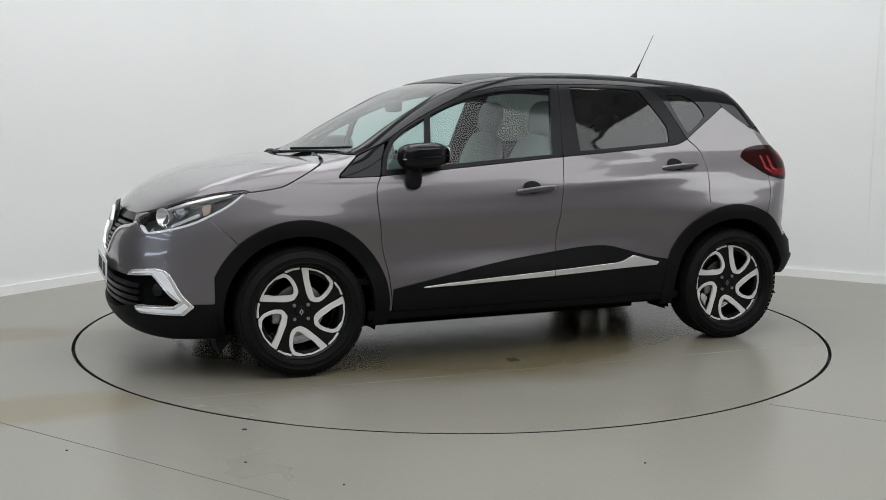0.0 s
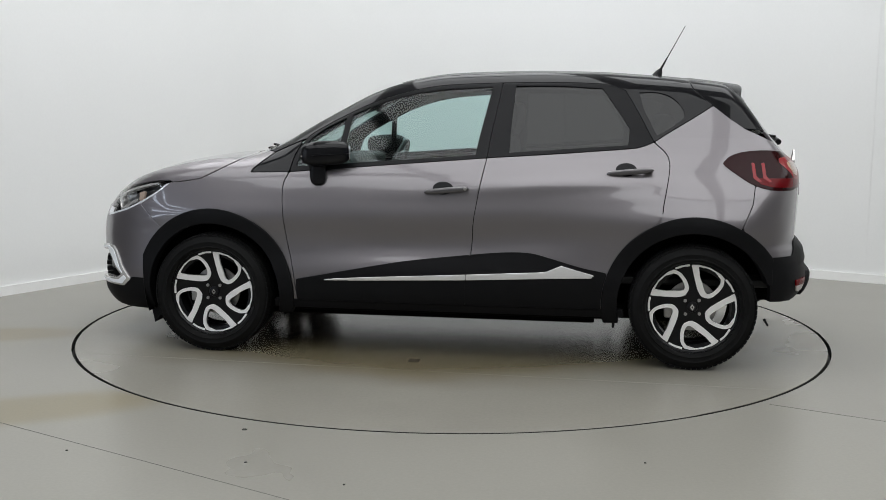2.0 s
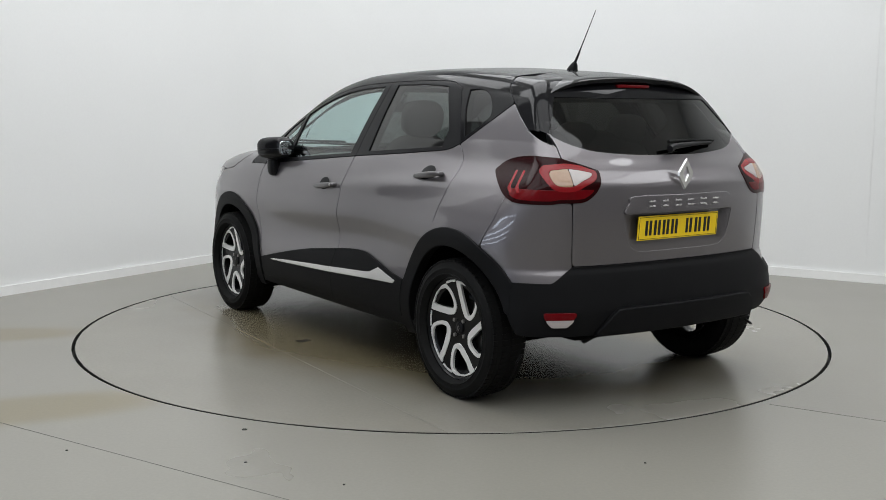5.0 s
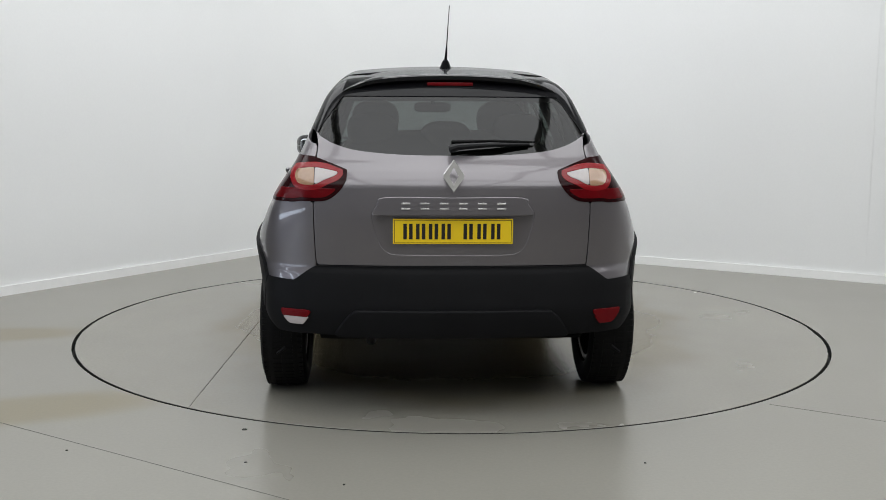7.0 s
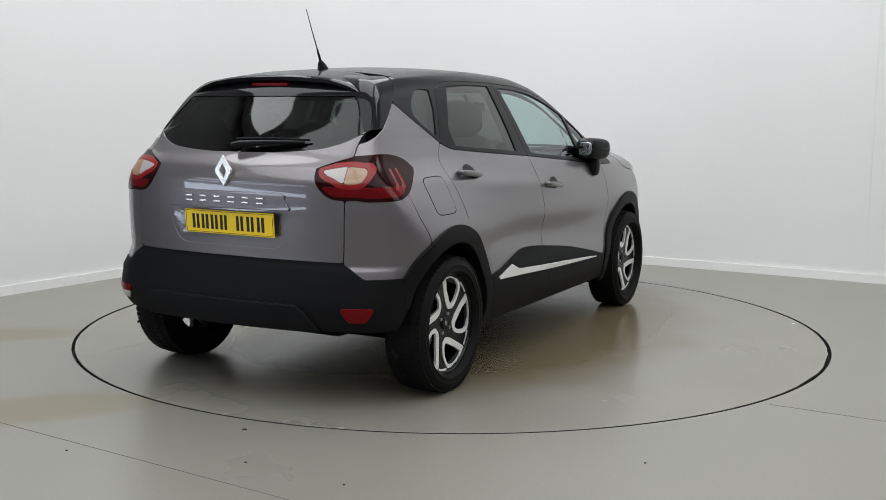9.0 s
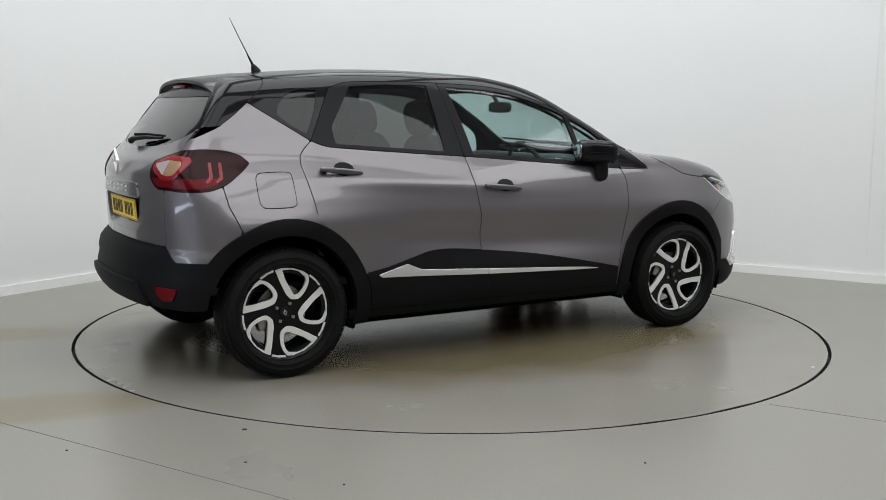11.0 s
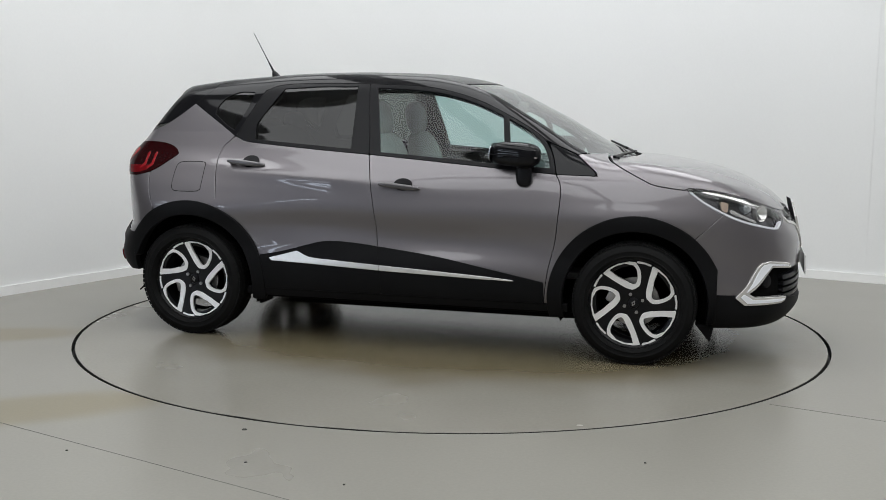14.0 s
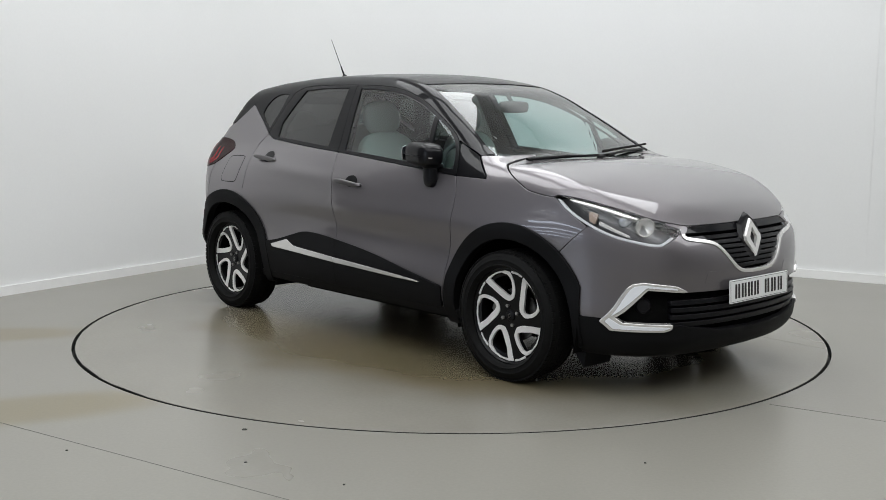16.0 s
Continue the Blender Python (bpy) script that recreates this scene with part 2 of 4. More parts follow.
def shell(full, n_body=210, n_cap=52, n_ring=150):
    """Grid over the body: rays from a lengthwise axis out to the form. Returns points and triangles of one half or of both."""
    xa, xb = -1.2, 1.25
    st = [(xa, -(math.pi / 2) * (1 - i / n_cap)) for i in range(n_cap)]
    st += [(xa + (xb - xa) * i / n_body, 0.0) for i in range(n_body + 1)]
    st += [(xb, (math.pi / 2) * (i + 1) / n_cap) for i in range(n_cap)]
    st = np.array(st)
    th = np.linspace(0, math.pi, n_ring + 1)
    if full:
        th = np.concatenate([th, -th[-2:0:-1]])
    fi = st[:, 1][:, None]
    d = np.stack([np.sin(fi) + 0 * th, np.cos(fi) * np.sin(th), -np.cos(fi) * np.cos(th)], -1)
    zc = np.interp(st[:, 0], [xa, xb], [.82, .62])
    o = np.stack([st[:, 0], 0 * st[:, 0], zc], -1)[:, None, :] + 0 * d
    lo, hi = np.zeros(d.shape[:2]), np.full(d.shape[:2], 2.2)
    for k in np.linspace(.1, 1.6, 60):
        out = form(o + k * d) > 0
        hi = np.where(out & (hi > k), k, hi)
    lo = hi - .03
    lo = np.maximum(lo, 0)
    for _ in range(26):
        mid = (lo + hi) / 2
        out = form(o + mid[..., None] * d) > 0
        hi, lo = np.where(out, mid, hi), np.where(out, lo, mid)
    v = o + hi[..., None] * d
    a, b = v.shape[:2]
    idx = np.arange(a * b).reshape(a, b)
    if full:
        idx = np.concatenate([idx, idx[:, :1]], 1)
    q = np.stack([idx[:-1, :-1], idx[1:, :-1], idx[1:, 1:], idx[:-1, 1:]], -1).reshape(-1, 4)
    tri = np.concatenate([q[:, [0, 2, 1]], q[:, [0, 3, 2]]])
    v = v.reshape(-1, 3)
    # weld the two end poles and drop collapsed triangles
    pole = np.arange(len(v))
    pole[idx[0]] = idx[0, 0]
    pole[idx[-1]] = idx[-1, 0]
    tri = pole[tri]
    ok = (tri[:, 0] != tri[:, 1]) & (tri[:, 1] != tri[:, 2]) & (tri[:, 0] != tri[:, 2])
    return v, tri[ok]


def curve(pts, n=8):
    """Points along a smooth line through pts."""
    p = np.array(pts, float)
    if len(p) < 3:
        return [tuple(q) for q in p]
    e = np.concatenate([[2 * p[0] - p[1]], p, [2 * p[-1] - p[-2]]])
    out = []
    for i in range(len(p) - 1):
        a, b, c, d = e[i:i + 4]
        for k in range(n):
            t = k / n
            out.append(tuple(.5 * (2 * b + (c - a) * t + (2 * a - 5 * b + 4 * c - d) * t * t + (3 * b - a - 3 * c + d) * t ** 3)))
    return out + [tuple(p[-1])]


def area(u, v, pts):
    """Signed distance to a polygon in the plane, above zero inside."""
    p = np.array(pts, float)
    best, inside = np.full(u.shape, 1e9), np.zeros(u.shape, bool)
    for (ax, ay), (bx, by) in zip(p, np.roll(p, -1, 0)):
        ex, ey = bx - ax, by - ay
        l2 = ex * ex + ey * ey
        if l2 < 1e-12:
            continue
        t = np.clip(((u - ax) * ex + (v - ay) * ey) / l2, 0, 1)
        best = np.minimum(best, np.hypot(u - ax - t * ex, v - ay - t * ey))
        if abs(ey) > 1e-12:
            inside ^= ((ay > v) != (by > v)) & (u < ex * (v - ay) / ey + ax)
    return np.where(inside, best, -best)


def side(pts, inset=.0):
    return lambda p: area(p[:, 0], p[:, 2], pts) - inset


def rear(pts, inset=.0):
    return lambda p: area(np.abs(p[:, 1]), p[:, 2], pts) - inset


def both(*fs):
    return lambda p: np.min([f(p) for f in fs], axis=0)


def either(*fs):
    return lambda p: np.max([f(p) for f in fs], axis=0)


def minus(f, *gs):
    return lambda p: np.min([f(p)] + [-g(p) for g in gs], axis=0)


def clip(v, tri, field):
    """Keeps the part of a triangle mesh where field > 0, cutting along the zero line."""
    g = field(v)
    g = np.where(np.abs(g) < 1e-6, 1e-6, g)
    s = (g > 0)[tri]
    n = s.sum(1)
    keep = [tuple(t) for t in tri[n == 3]]
    pts, cut = [tuple(q) for q in v], {}

    def edge(i, j):
        key = (min(i, j), max(i, j))
        if key not in cut:
            i, j = key
            k = g[i] / (g[i] - g[j])
            cut[key] = len(pts)
            pts.append(tuple(v[i] + k * (v[j] - v[i])))
        return cut[key]
    for t, c in zip(tri[(n == 1) | (n == 2)], s[(n == 1) | (n == 2)]):
        if c.sum() == 1:
            k = int(np.argmax(c))
            a, b, d = t[k], t[(k + 1) % 3], t[(k + 2) % 3]
            keep.append((a, edge(a, b), edge(a, d)))
        else:
            k = int(np.argmin(c))
            a, b, d = t[k], t[(k + 1) % 3], t[(k + 2) % 3]
            e1, e2 = edge(a, b), edge(a, d)
            keep += [(e1, b, d), (e1, d, e2)]
    keep = np.array(keep, int).reshape(-1, 3)
    used = np.unique(keep)
    remap = np.full(len(pts), -1)
    remap[used] = np.arange(len(used))
    return np.array(pts)[used], remap[keep]


def link(name, verts, faces, normals, material, parent, label="", smooth=True):
    me = bpy.data.meshes.new(name)
    me.from_pydata([tuple(q) for q in verts], [], [tuple(int(i) for i in f) for f in faces])
    me.materials.append(material)
    if smooth:
        me.shade_smooth()
    if normals is not None:
        me.normals_split_custom_set_from_vertices([tuple(n) for n in normals])
    ob = new(name, me)
    ob.parent = parent
    if label:
        ob["label"] = label
    return ob


def refine(surf, field, times, margin=.04):
    """Splits the triangles in and near a field into four, and sets the new points on the body form."""
    v, tri = surf
    tri = tri[(field(v) > -margin)[tri].any(1)]
    for _ in range(times):
        e = np.sort(np.concatenate([tri[:, [0, 1]], tri[:, [1, 2]], tri[:, [2, 0]]]), 1)
        uniq, inv = np.unique(e, axis=0, return_inverse=True)
        inv = inv.reshape(-1)
        m = (v[uniq[:, 0]] + v[uniq[:, 1]]) / 2
        for _ in range(2):
            m = m - form_normal(m) * (form(m) / .9)[:, None]
        n, k = len(v), len(tri)
        ab, bc, ca = n + inv[:k], n + inv[k:2 * k], n + inv[2 * k:]
        a, b, c = tri.T
        v = np.concatenate([v, m])
        tri = np.concatenate([np.stack(q, 1) for q in ((a, ab, ca), (ab, b, bc), (ca, bc, c), (ab, bc, ca))])
    return v, tri


def panel(name, surf, field, material, parent, out=0.0, thick=.014, label="", mirror=False, roll=.003, nf=None, fine=0):
    """A sheet cut from the body form, moved out along its normal, with turned-in edges."""
    if fine:
        surf = refine(surf, field, fine)
    v, tri = clip(*surf, field)
    nrm = (nf or form_normal)(v)
    lift = out(v)[:, None] if callable(out) else out
    top = v + nrm * lift
    e = np.concatenate([tri[:, [0, 1]], tri[:, [1, 2]], tri[:, [2, 0]]])
    key = np.sort(e, 1)
    _, first, count = np.unique(key, axis=0, return_index=True, return_counts=True)
    rim = e[first[count == 1]]
    bv = np.unique(rim)
    pos = np.full(len(v), -1)
    pos[bv] = np.arange(len(bv))
    # outward direction across the edge, per boundary point
    t = v[rim[:, 1]] - v[rim[:, 0]]
    sd = np.cross(t, nrm[rim[:, 0]])
    sd /= np.linalg.norm(sd, axis=1, keepdims=True) + 1e-12
    acc = np.zeros((len(bv), 3))
    np.add.at(acc, pos[rim[:, 0]], sd)
    np.add.at(acc, pos[rim[:, 1]], sd)
    acc /= np.linalg.norm(acc, axis=1, keepdims=True) + 1e-12
    nb = nrm[bv]
    r1 = top[bv] + acc * roll * .7 - nb * roll * .5
    r2 = top[bv] + acc * roll - nb * thick
    V = np.concatenate([top, r1, r1, r2])
    diag = acc + nb
    diag /= np.linalg.norm(diag, axis=1, keepdims=True)
    Nn = np.concatenate([nrm, diag, acc, acc])
    n0, m = len(v), len(bv)
    a, b = rim[:, 0], rim[:, 1]
    pa, pb = pos[a], pos[b]
    quads = np.concatenate([np.stack([b, a, n0 + pa, n0 + pb], 1), np.stack([n0 + m + pb, n0 + m + pa, n0 + 2 * m + pa, n0 + 2 * m + pb], 1)])
    faces = [tuple(f) for f in tri] + [tuple(f) for f in quads]
    obs = [link(name, V, faces, Nn, material, parent, label)]
    if mirror:
        flip = np.array([1, -1, 1])
        obs.append(link(name, V * flip, [f[::-1] for f in faces], Nn * flip, material, parent, label))
    return obs

# ---- room ----


def box(bm, x0, y0, z0, x1, y1, z1, bevel=0.0):
    vs = [bm.verts.new((x, y, z)) for x in (x0, x1) for y in (y0, y1) for z in (z0, z1)]
    fs = [bm.faces.new([vs[i] for i in f]) for f in ((0, 1, 3, 2), (4, 6, 7, 5), (0, 4, 5, 1), (2, 3, 7, 6), (0, 2, 6, 4), (1, 5, 7, 3))]
    if bevel:
        bmesh.ops.bevel(bm, geom=list({e for f in fs for e in f.edges}), offset=bevel, segments=2, profile=.5, affect="EDGES")
    return vs


def finish(name, bm, material, parent=None, label="", smooth=False, angle=35):
    bmesh.ops.recalc_face_normals(bm, faces=bm.faces)
    me = bpy.data.meshes.new(name)
    bm.to_mesh(me)
    bm.free()
    me.materials.append(material)
    if smooth:
        me.shade_smooth()
        me.set_sharp_from_angle(angle=radians(angle))
    ob = new(name, me)
    if parent:
        ob.parent = parent
    if label:
        ob["label"] = label
    return ob


def part(name, bm, material, parent, label="", smooth=True, angle=35):
    return finish(name, bm, material, parent, label, smooth, angle)


def wall_strip(name, line, z0, z1, thick, material):
    """A standing strip of even thickness along a plan line (outside is to its left)."""
    p = np.array(line, float)
    d = np.gradient(p, axis=0)
    n = np.stack([-d[:, 1], d[:, 0]], 1) / np.linalg.norm(d, axis=1, keepdims=True)
    q = p + n * thick
    bm = bmesh.new()
    rows = [[bm.verts.new((*a, z)) for a, z in ((p[i], z0), (p[i], z1), (q[i], z1), (q[i], z0))] for i in range(len(p))]
    for a, b in zip(rows, rows[1:]):
        for k in range(4):
            bm.faces.new([a[k], b[k], b[(k + 1) % 4], a[(k + 1) % 4]])
    bm.faces.new(rows[0])
    bm.faces.new(rows[-1][::-1])
    return tagged(finish(name, bm, material, smooth=True, angle=40), kind="structure")


# the two long white walls meet in a wide rounded corner; the unseen rest is added in greys that tone the car's
# reflections
BACK = curve([(-3.60, .255), (-3.23, .83), (-2.62, 1.78), (-2.02, 2.71), (-1.58, 3.34), (-1.0, 3.78), (-.25, 3.72),
              (.7, 3.25), (1.85, 2.585), (2.62, 2.145), (3.44, 1.665), (5.4, .52), (9.0, -1.58)], 10)
wall_back = wall_strip("wall_back", BACK, 0, CEIL, .2, WALL)
nb = np.gradient(np.array(BACK), axis=0)
nb = np.stack([nb[:, 1], -nb[:, 0]], 1) / np.linalg.norm(nb, axis=1, keepdims=True)
wall_strip("baseboard", [tuple(q) for q in np.array(BACK) + nb * .018], 0.0, .070, .016, SKIRT)
wall_strip("wall_right", [(9.0, -1.58), (9.0, -8.9)], 0, CEIL, .2, GREY_WALL)
wall_strip("wall_front", [(9.0, -8.9), (-6.9, -8.9)], 0, CEIL, .2, GREY_WALL)
wall_strip("wall_side", [(-6.9, -8.9), (-5.4, -4.66), (-3.60, .255)], 0, CEIL, .2, DIM_WALL)
bm = bmesh.new()
box(bm, -8, -10, CEIL, 10, 6, CEIL + .2)
tagged(finish("ceiling", bm, WALL), kind="structure")

R_TABLE = 2.262


# floor with a round pit for the turntable
bm = bmesh.new()
n = 192
inner = [bm.verts.new((R_TABLE * math.cos(2 * math.pi * i / n), R_TABLE * math.sin(2 * math.pi * i / n), 0)) for i in range(n)]
deep = [bm.verts.new((R_TABLE * math.cos(2 * math.pi * i / n), R_TABLE * math.sin(2 * math.pi * i / n), -.06)) for i in range(n)]


def on_square(i):
    a = 2 * math.pi * i / n
    c, s = math.cos(a), math.sin(a)
    k = 12 / max(abs(c), abs(s))
    return (k * c, k * s, 0)


outer = [bm.verts.new(on_square(i)) for i in range(n)]
rim_faces = []
for i in range(n):
    j = (i + 1) % n
    bm.faces.new([inner[i], outer[i], outer[j], inner[j]])
    rim_faces.append(bm.faces.new([deep[i], inner[i], inner[j], deep[j]]))
for f in rim_faces:
    f.material_index = 1
floor = tagged(finish("floor", bm, FLOOR), kind="structure")
floor.data.materials.append(GAP)
bm = bmesh.new()
bmesh.ops.create_circle(bm, cap_ends=True, radius=2.4, segments=64, matrix=Matrix.Translation((0, 0, -.05)))
tagged(finish("floor_pit", bm, GAP), kind="structure")
turntable = tagged(new("turntable"), "round grey sealed-concrete turntable set flush in the floor", "turntable")


def plate(name, x0, x1, material):
    """One plate of the turntable between two chords, with a bevelled rim."""
    r, n = R_TABLE - .019, 96
    lim = lambda x: math.sqrt(max(r * r - x * x, 0))
    xs = [x0 + (x1 - x0) * i / n for i in range(n + 1)]
    pts = [(x, lim(x)) for x in xs] + [(x, -lim(x)) for x in xs[::-1]]
    bm = bmesh.new()
    m = pose(0, 0, 0, 0, 0, -92.16)
    cx = (x0 + x1) / 2
    lo = [bm.verts.new(m @ Vector((x, y, -.045))) for x, y in pts]
    mid = [bm.verts.new(m @ Vector((x, y, -.002))) for x, y in pts]
    hi = [bm.verts.new(m @ Vector((x + math.copysign(.0015, cx - x), y * .9993, 0))) for x, y in pts]
    k = len(pts)
    for a, b in ((lo, mid), (mid, hi)):
        for i in range(k):
            bm.faces.new([a[i], a[(i + 1) % k], b[(i + 1) % k], b[i]]).material_index = int(a is lo)
    bm.faces.new(hi)
    bmesh.ops.remove_doubles(bm, verts=bm.verts, dist=1e-5)
    ob = part(name, bm, material, turntable, smooth=False)
    ob.data.materials.append(GAP)
    return ob


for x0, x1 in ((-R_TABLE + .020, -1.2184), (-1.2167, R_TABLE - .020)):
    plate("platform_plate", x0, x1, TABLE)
# small slotted drain and worn scuffs in the platform
for k in range(5):
    bm = bmesh.new()
    box(bm, -.04, -.003 + .012 * (k - 2), .0003, .04, .003 + .012 * (k - 2), .0012)
    ob = part("drain_slot", bm, GAP, turntable, smooth=False)
    ob.matrix_basis = pose(.057, 1.005, 0, 0, 0, 90)
# saw-cut joints of the floor
for (xa, ya), (xb, yb) in (((-4.6, -.49), (-.645, -2.955)), ((1.475, -1.776), (4.2, -3.38)), ((-.645, -2.955), (.6, -3.73))):
    bm = bmesh.new()
    L = math.hypot(xb - xa, yb - ya)
    box(bm, 0, -.0016, .0002, L, .0016, .0010)
    ob = tagged(finish("floor_joint", bm, JOINT), kind="structure")
    ob.matrix_world = pose(xa, ya, 0, 0, 0, math.degrees(math.atan2(yb - ya, xb - xa)))
for x, y, r in ((-.864, -2.226, .011), (-.778, -2.632, .006), (-1.507, -2.513, .005), (-.379, -2.862, .005), (.75, -2.6, .005), (1.9, -2.5, .006)):
    bm = bmesh.new()
    bmesh.ops.create_cone(bm, cap_ends=True, segments=14, radius1=r, radius2=r * .8, depth=.003, matrix=Matrix.Translation((x, y, .0015)))
    tagged(finish("floor_fleck", bm, GAP), kind="structure")
# window of four long panes in the dim side wall
for ob in [o for o in scene.objects if o.name.startswith("window_daylight")]:
    x, y, z = ob.matrix_world.translation
    bm = bmesh.new()
    for a, b, c, d in ((-2.88, -.18, 2.88, -.105), (-2.88, .105, 2.88, .18), (-2.88, -.105, -2.81, .105), (2.81, -.105, 2.88, .105)):
        box(bm, a, b, -.03, c, d, .03)
    fr = tagged(finish("window_frame", bm, SKIRT), kind="structure")
    fr.matrix_world = ob.matrix_world @ pose(0, 0, .0)
# luminaires, all out of view; the added fill panels get housings too
for ob in [o for o in scene.objects if o.name.startswith("ceiling_light")]:
    x, y, z = ob.matrix_world.translation
    fix = tagged(new("panel_light"), "unseen wide white ceiling panel light, switched on", "ceiling light", "ceiling panel lights")
    fix.location = (x, y, CEIL - .001)
    hx, hy = ob.data.size / 2 + .05, ob.data.size_y / 2 + .05
    bm = bmesh.new()
    box(bm, -hx, -hy, -.06, hx, hy, 0, .008)
    part("housing", bm, SKIRT, fix)

bm = bmesh.new()
box(bm, -.002, -.002, .12, .002, .0, 3.9)
seam = tagged(finish("wall_seam", bm, WALL), kind="structure")
seam.matrix_world = pose(3.30, 1.745, 0, 0, 0, -30)

# ---- car ----
car = tagged(new("car"), "grey metallic five-door crossover car with black roof, parked on the turntable", "car")
H_SURF, F_SURF = shell(False), shell(True)

# lines of the side view (lengthwise, height)
BELT_F = curve([(.868, 1.0), (.43, 1.036), (-.211, 1.088)])
BELT_R = curve([(-.211, 1.088), (-.54, 1.11), (-.93, 1.14), (-1.02, 1.152), (-1.088, 1.178)])
DOOR_FRONT = curve([(.868, 1.0), (.893, .95), (.9, .888), (.893, .783), (.875, .631), (.842, .48), (.815, .27)])
DOOR_MID = curve([(-.211, 1.088), (-.188, .973), (-.162, .825), (-.149, .735), (-.141, .614), (-.131, .523), (-.113, .463), (-.108, .27)])
DOOR_REAR = curve([(-1.088, 1.178), (-1.15, 1.12), (-1.168, 1.071), (-1.165, 1.012), (-1.14, .866), (-1.117, .753), (-1.0, .60), (-.86, .45), (-.84, .27)])
FRAME_TOP_F = curve([(.868, 1.0), (.845, 1.09), (.81, 1.155), (.75, 1.215), (.57, 1.315), (.387, 1.397), (.2, 1.45), (.016, 1.477), (-.276, 1.49)])
FRAME_TOP_R = curve([(-.276, 1.49), (-.6, 1.492), (-.83, 1.483), (-.935, 1.45)])
B_LINE = curve([(-.276, 1.49), (-.255, 1.364), (-.228, 1.212), (-.211, 1.088)])
C_LINE = curve([(-.935, 1.45), (-.995, 1.35), (-1.088, 1.178)])
QUARTER = curve([(-1.088, 1.178), (-1.18, 1.237), (-1.3, 1.311), (-1.395, 1.372)])
HATCH_SIDE = curve([(-1.275, 1.56), (-1.28, 1.49), (-1.395, 1.372), (-1.56, 1.25), (-1.655, 1.21)])
HATCH_X = spline([1.2, 1.25, 1.372, 1.49, 1.6], [-1.66, -1.56, -1.395, -1.28, -1.27])
HATCH_Y = spline([.6, .66, .76, .93, 1.12, 1.18, 1.21, 1.25], [.575, .593, .6, .605, .598, .592, .596, .614])
LAMP_F = curve([(1.55, .932), (1.57, .942), (1.7, .928), (1.85, .89), (1.96, .845), (2.04, .80)], 5) + \
    curve([(2.055, .775), (2.045, .74), (2.02, .722), (1.94, .738), (1.83, .77), (1.74, .81), (1.64, .865), (1.55, .932)], 5)
BONNET = curve([(1.11, 1.11), (1.13, 1.085), (1.24, 1.025), (1.345, .972), (1.385, .955), (1.47, .94), (1.55, .932), (1.57, .942), (1.7, .928), (1.85, .89),
                (1.96, .845), (2.04, .81)]) + [(2.07, .81), (2.4, .812), (2.4, 1.4), (1.05, 1.4)]
SAIL = [(1.09, .995), (1.08, 1.015), (.965, 1.11), (.80, 1.18)]


def arch(cx, r):
    return lambda p: r - np.hypot(p[:, 0] - cx, p[:, 2] - .33)


def cowl(p):
    return p[:, 0] - (1.245 - .26 * (p[:, 1] / .7) ** 2)


def above(z):
    return lambda p: p[:, 2] - z


def ahead(x):
    return lambda p: p[:, 0] - x


def behind(x):
    return lambda p: x - p[:, 0]


G = .004
OPEN_F, OPEN_R = arch(1.303, .43), arch(-1.303, .445)
lamp_f = both(side(LAMP_F), ahead(1.4))
bonnet_f = both(side(BONNET), cowl)
screen = lambda p: np.minimum.reduce([-cowl(p) - .012, p[:, 0] - .36 + .10 * (p[:, 1] / .6) ** 2,
                                      (.655 - .16 * np.clip((p[:, 2] - 1.08) / .4, 0, 1)) - np.abs(p[:, 1]), p[:, 2] - 1.03])
tail_zone = lambda p: np.where(p[:, 2] > 1.25, HATCH_X(p[:, 2]) - p[:, 0], np.minimum(HATCH_Y(p[:, 2]) - np.abs(p[:, 1]), -1.3 - p[:, 0]))
LAMP_R_SIDE = curve([(-1.437, 1.073), (-1.48, 1.112), (-1.557, 1.135), (-1.66, 1.142), (-1.75, 1.135)], 5) + [(-2.2, 1.13), (-2.2, .93)] + \
    curve([(-1.76, .937), (-1.67, .942), (-1.58, .97), (-1.507, 1.016), (-1.456, 1.053), (-1.437, 1.073)], 5)
LAMP_R_REAR = curve([(.455, 1.071), (.468, 1.085), (.588, 1.128), (.66, 1.15)], 5) + [(1, 1.2), (1, .9), (.70, .935)] + \
    curve([(.66, .942), (.57, .943), (.53, .955), (.492, .985), (.463, 1.029), (.455, 1.071)], 5)
lamp_r = both(side(LAMP_R_SIDE), rear(LAMP_R_REAR), behind(-1.4))
GLASS_R = curve([(.487, 1.40), (.535, 1.33), (.592, 1.242), (.57, 1.212), (.5, 1.18), (.4, 1.157), (.2, 1.142), (0, 1.14)], 6)
GLASS_R = GLASS_R + [(-a, b) for a, b in GLASS_R[::-1]]
glass_rear = both(lambda p: area(p[:, 1], p[:, 2], GLASS_R), behind(-1.4), lambda p: tail_zone(p) - .008)
GRILLE = curve([(.43, .79), (.455, .762), (.32, .737), (.265, .71), (.19, .635), (.13, .597), (.05, .587), (0, .587)], 6)
GRILLE = [(0, .806), (.2, .815), (.41, .806)] + GRILLE
GRILLE = GRILLE + [(-a, b) for a, b in GRILLE[::-1]]
grille_f = both(lambda p: area(p[:, 1], p[:, 2], GRILLE), ahead(1.8))
INTAKE = [(0, .505), (.48, .513), (.54, .518), (.64, .529), (.73, .395), (.71, .372), (.54, .362), (.3, .32), (0, .31)]
INTAKE = INTAKE + [(-a, b) for a, b in INTAKE[:0:-1]]
intake_f = both(lambda p: area(p[:, 1], p[:, 2], INTAKE), ahead(1.7))
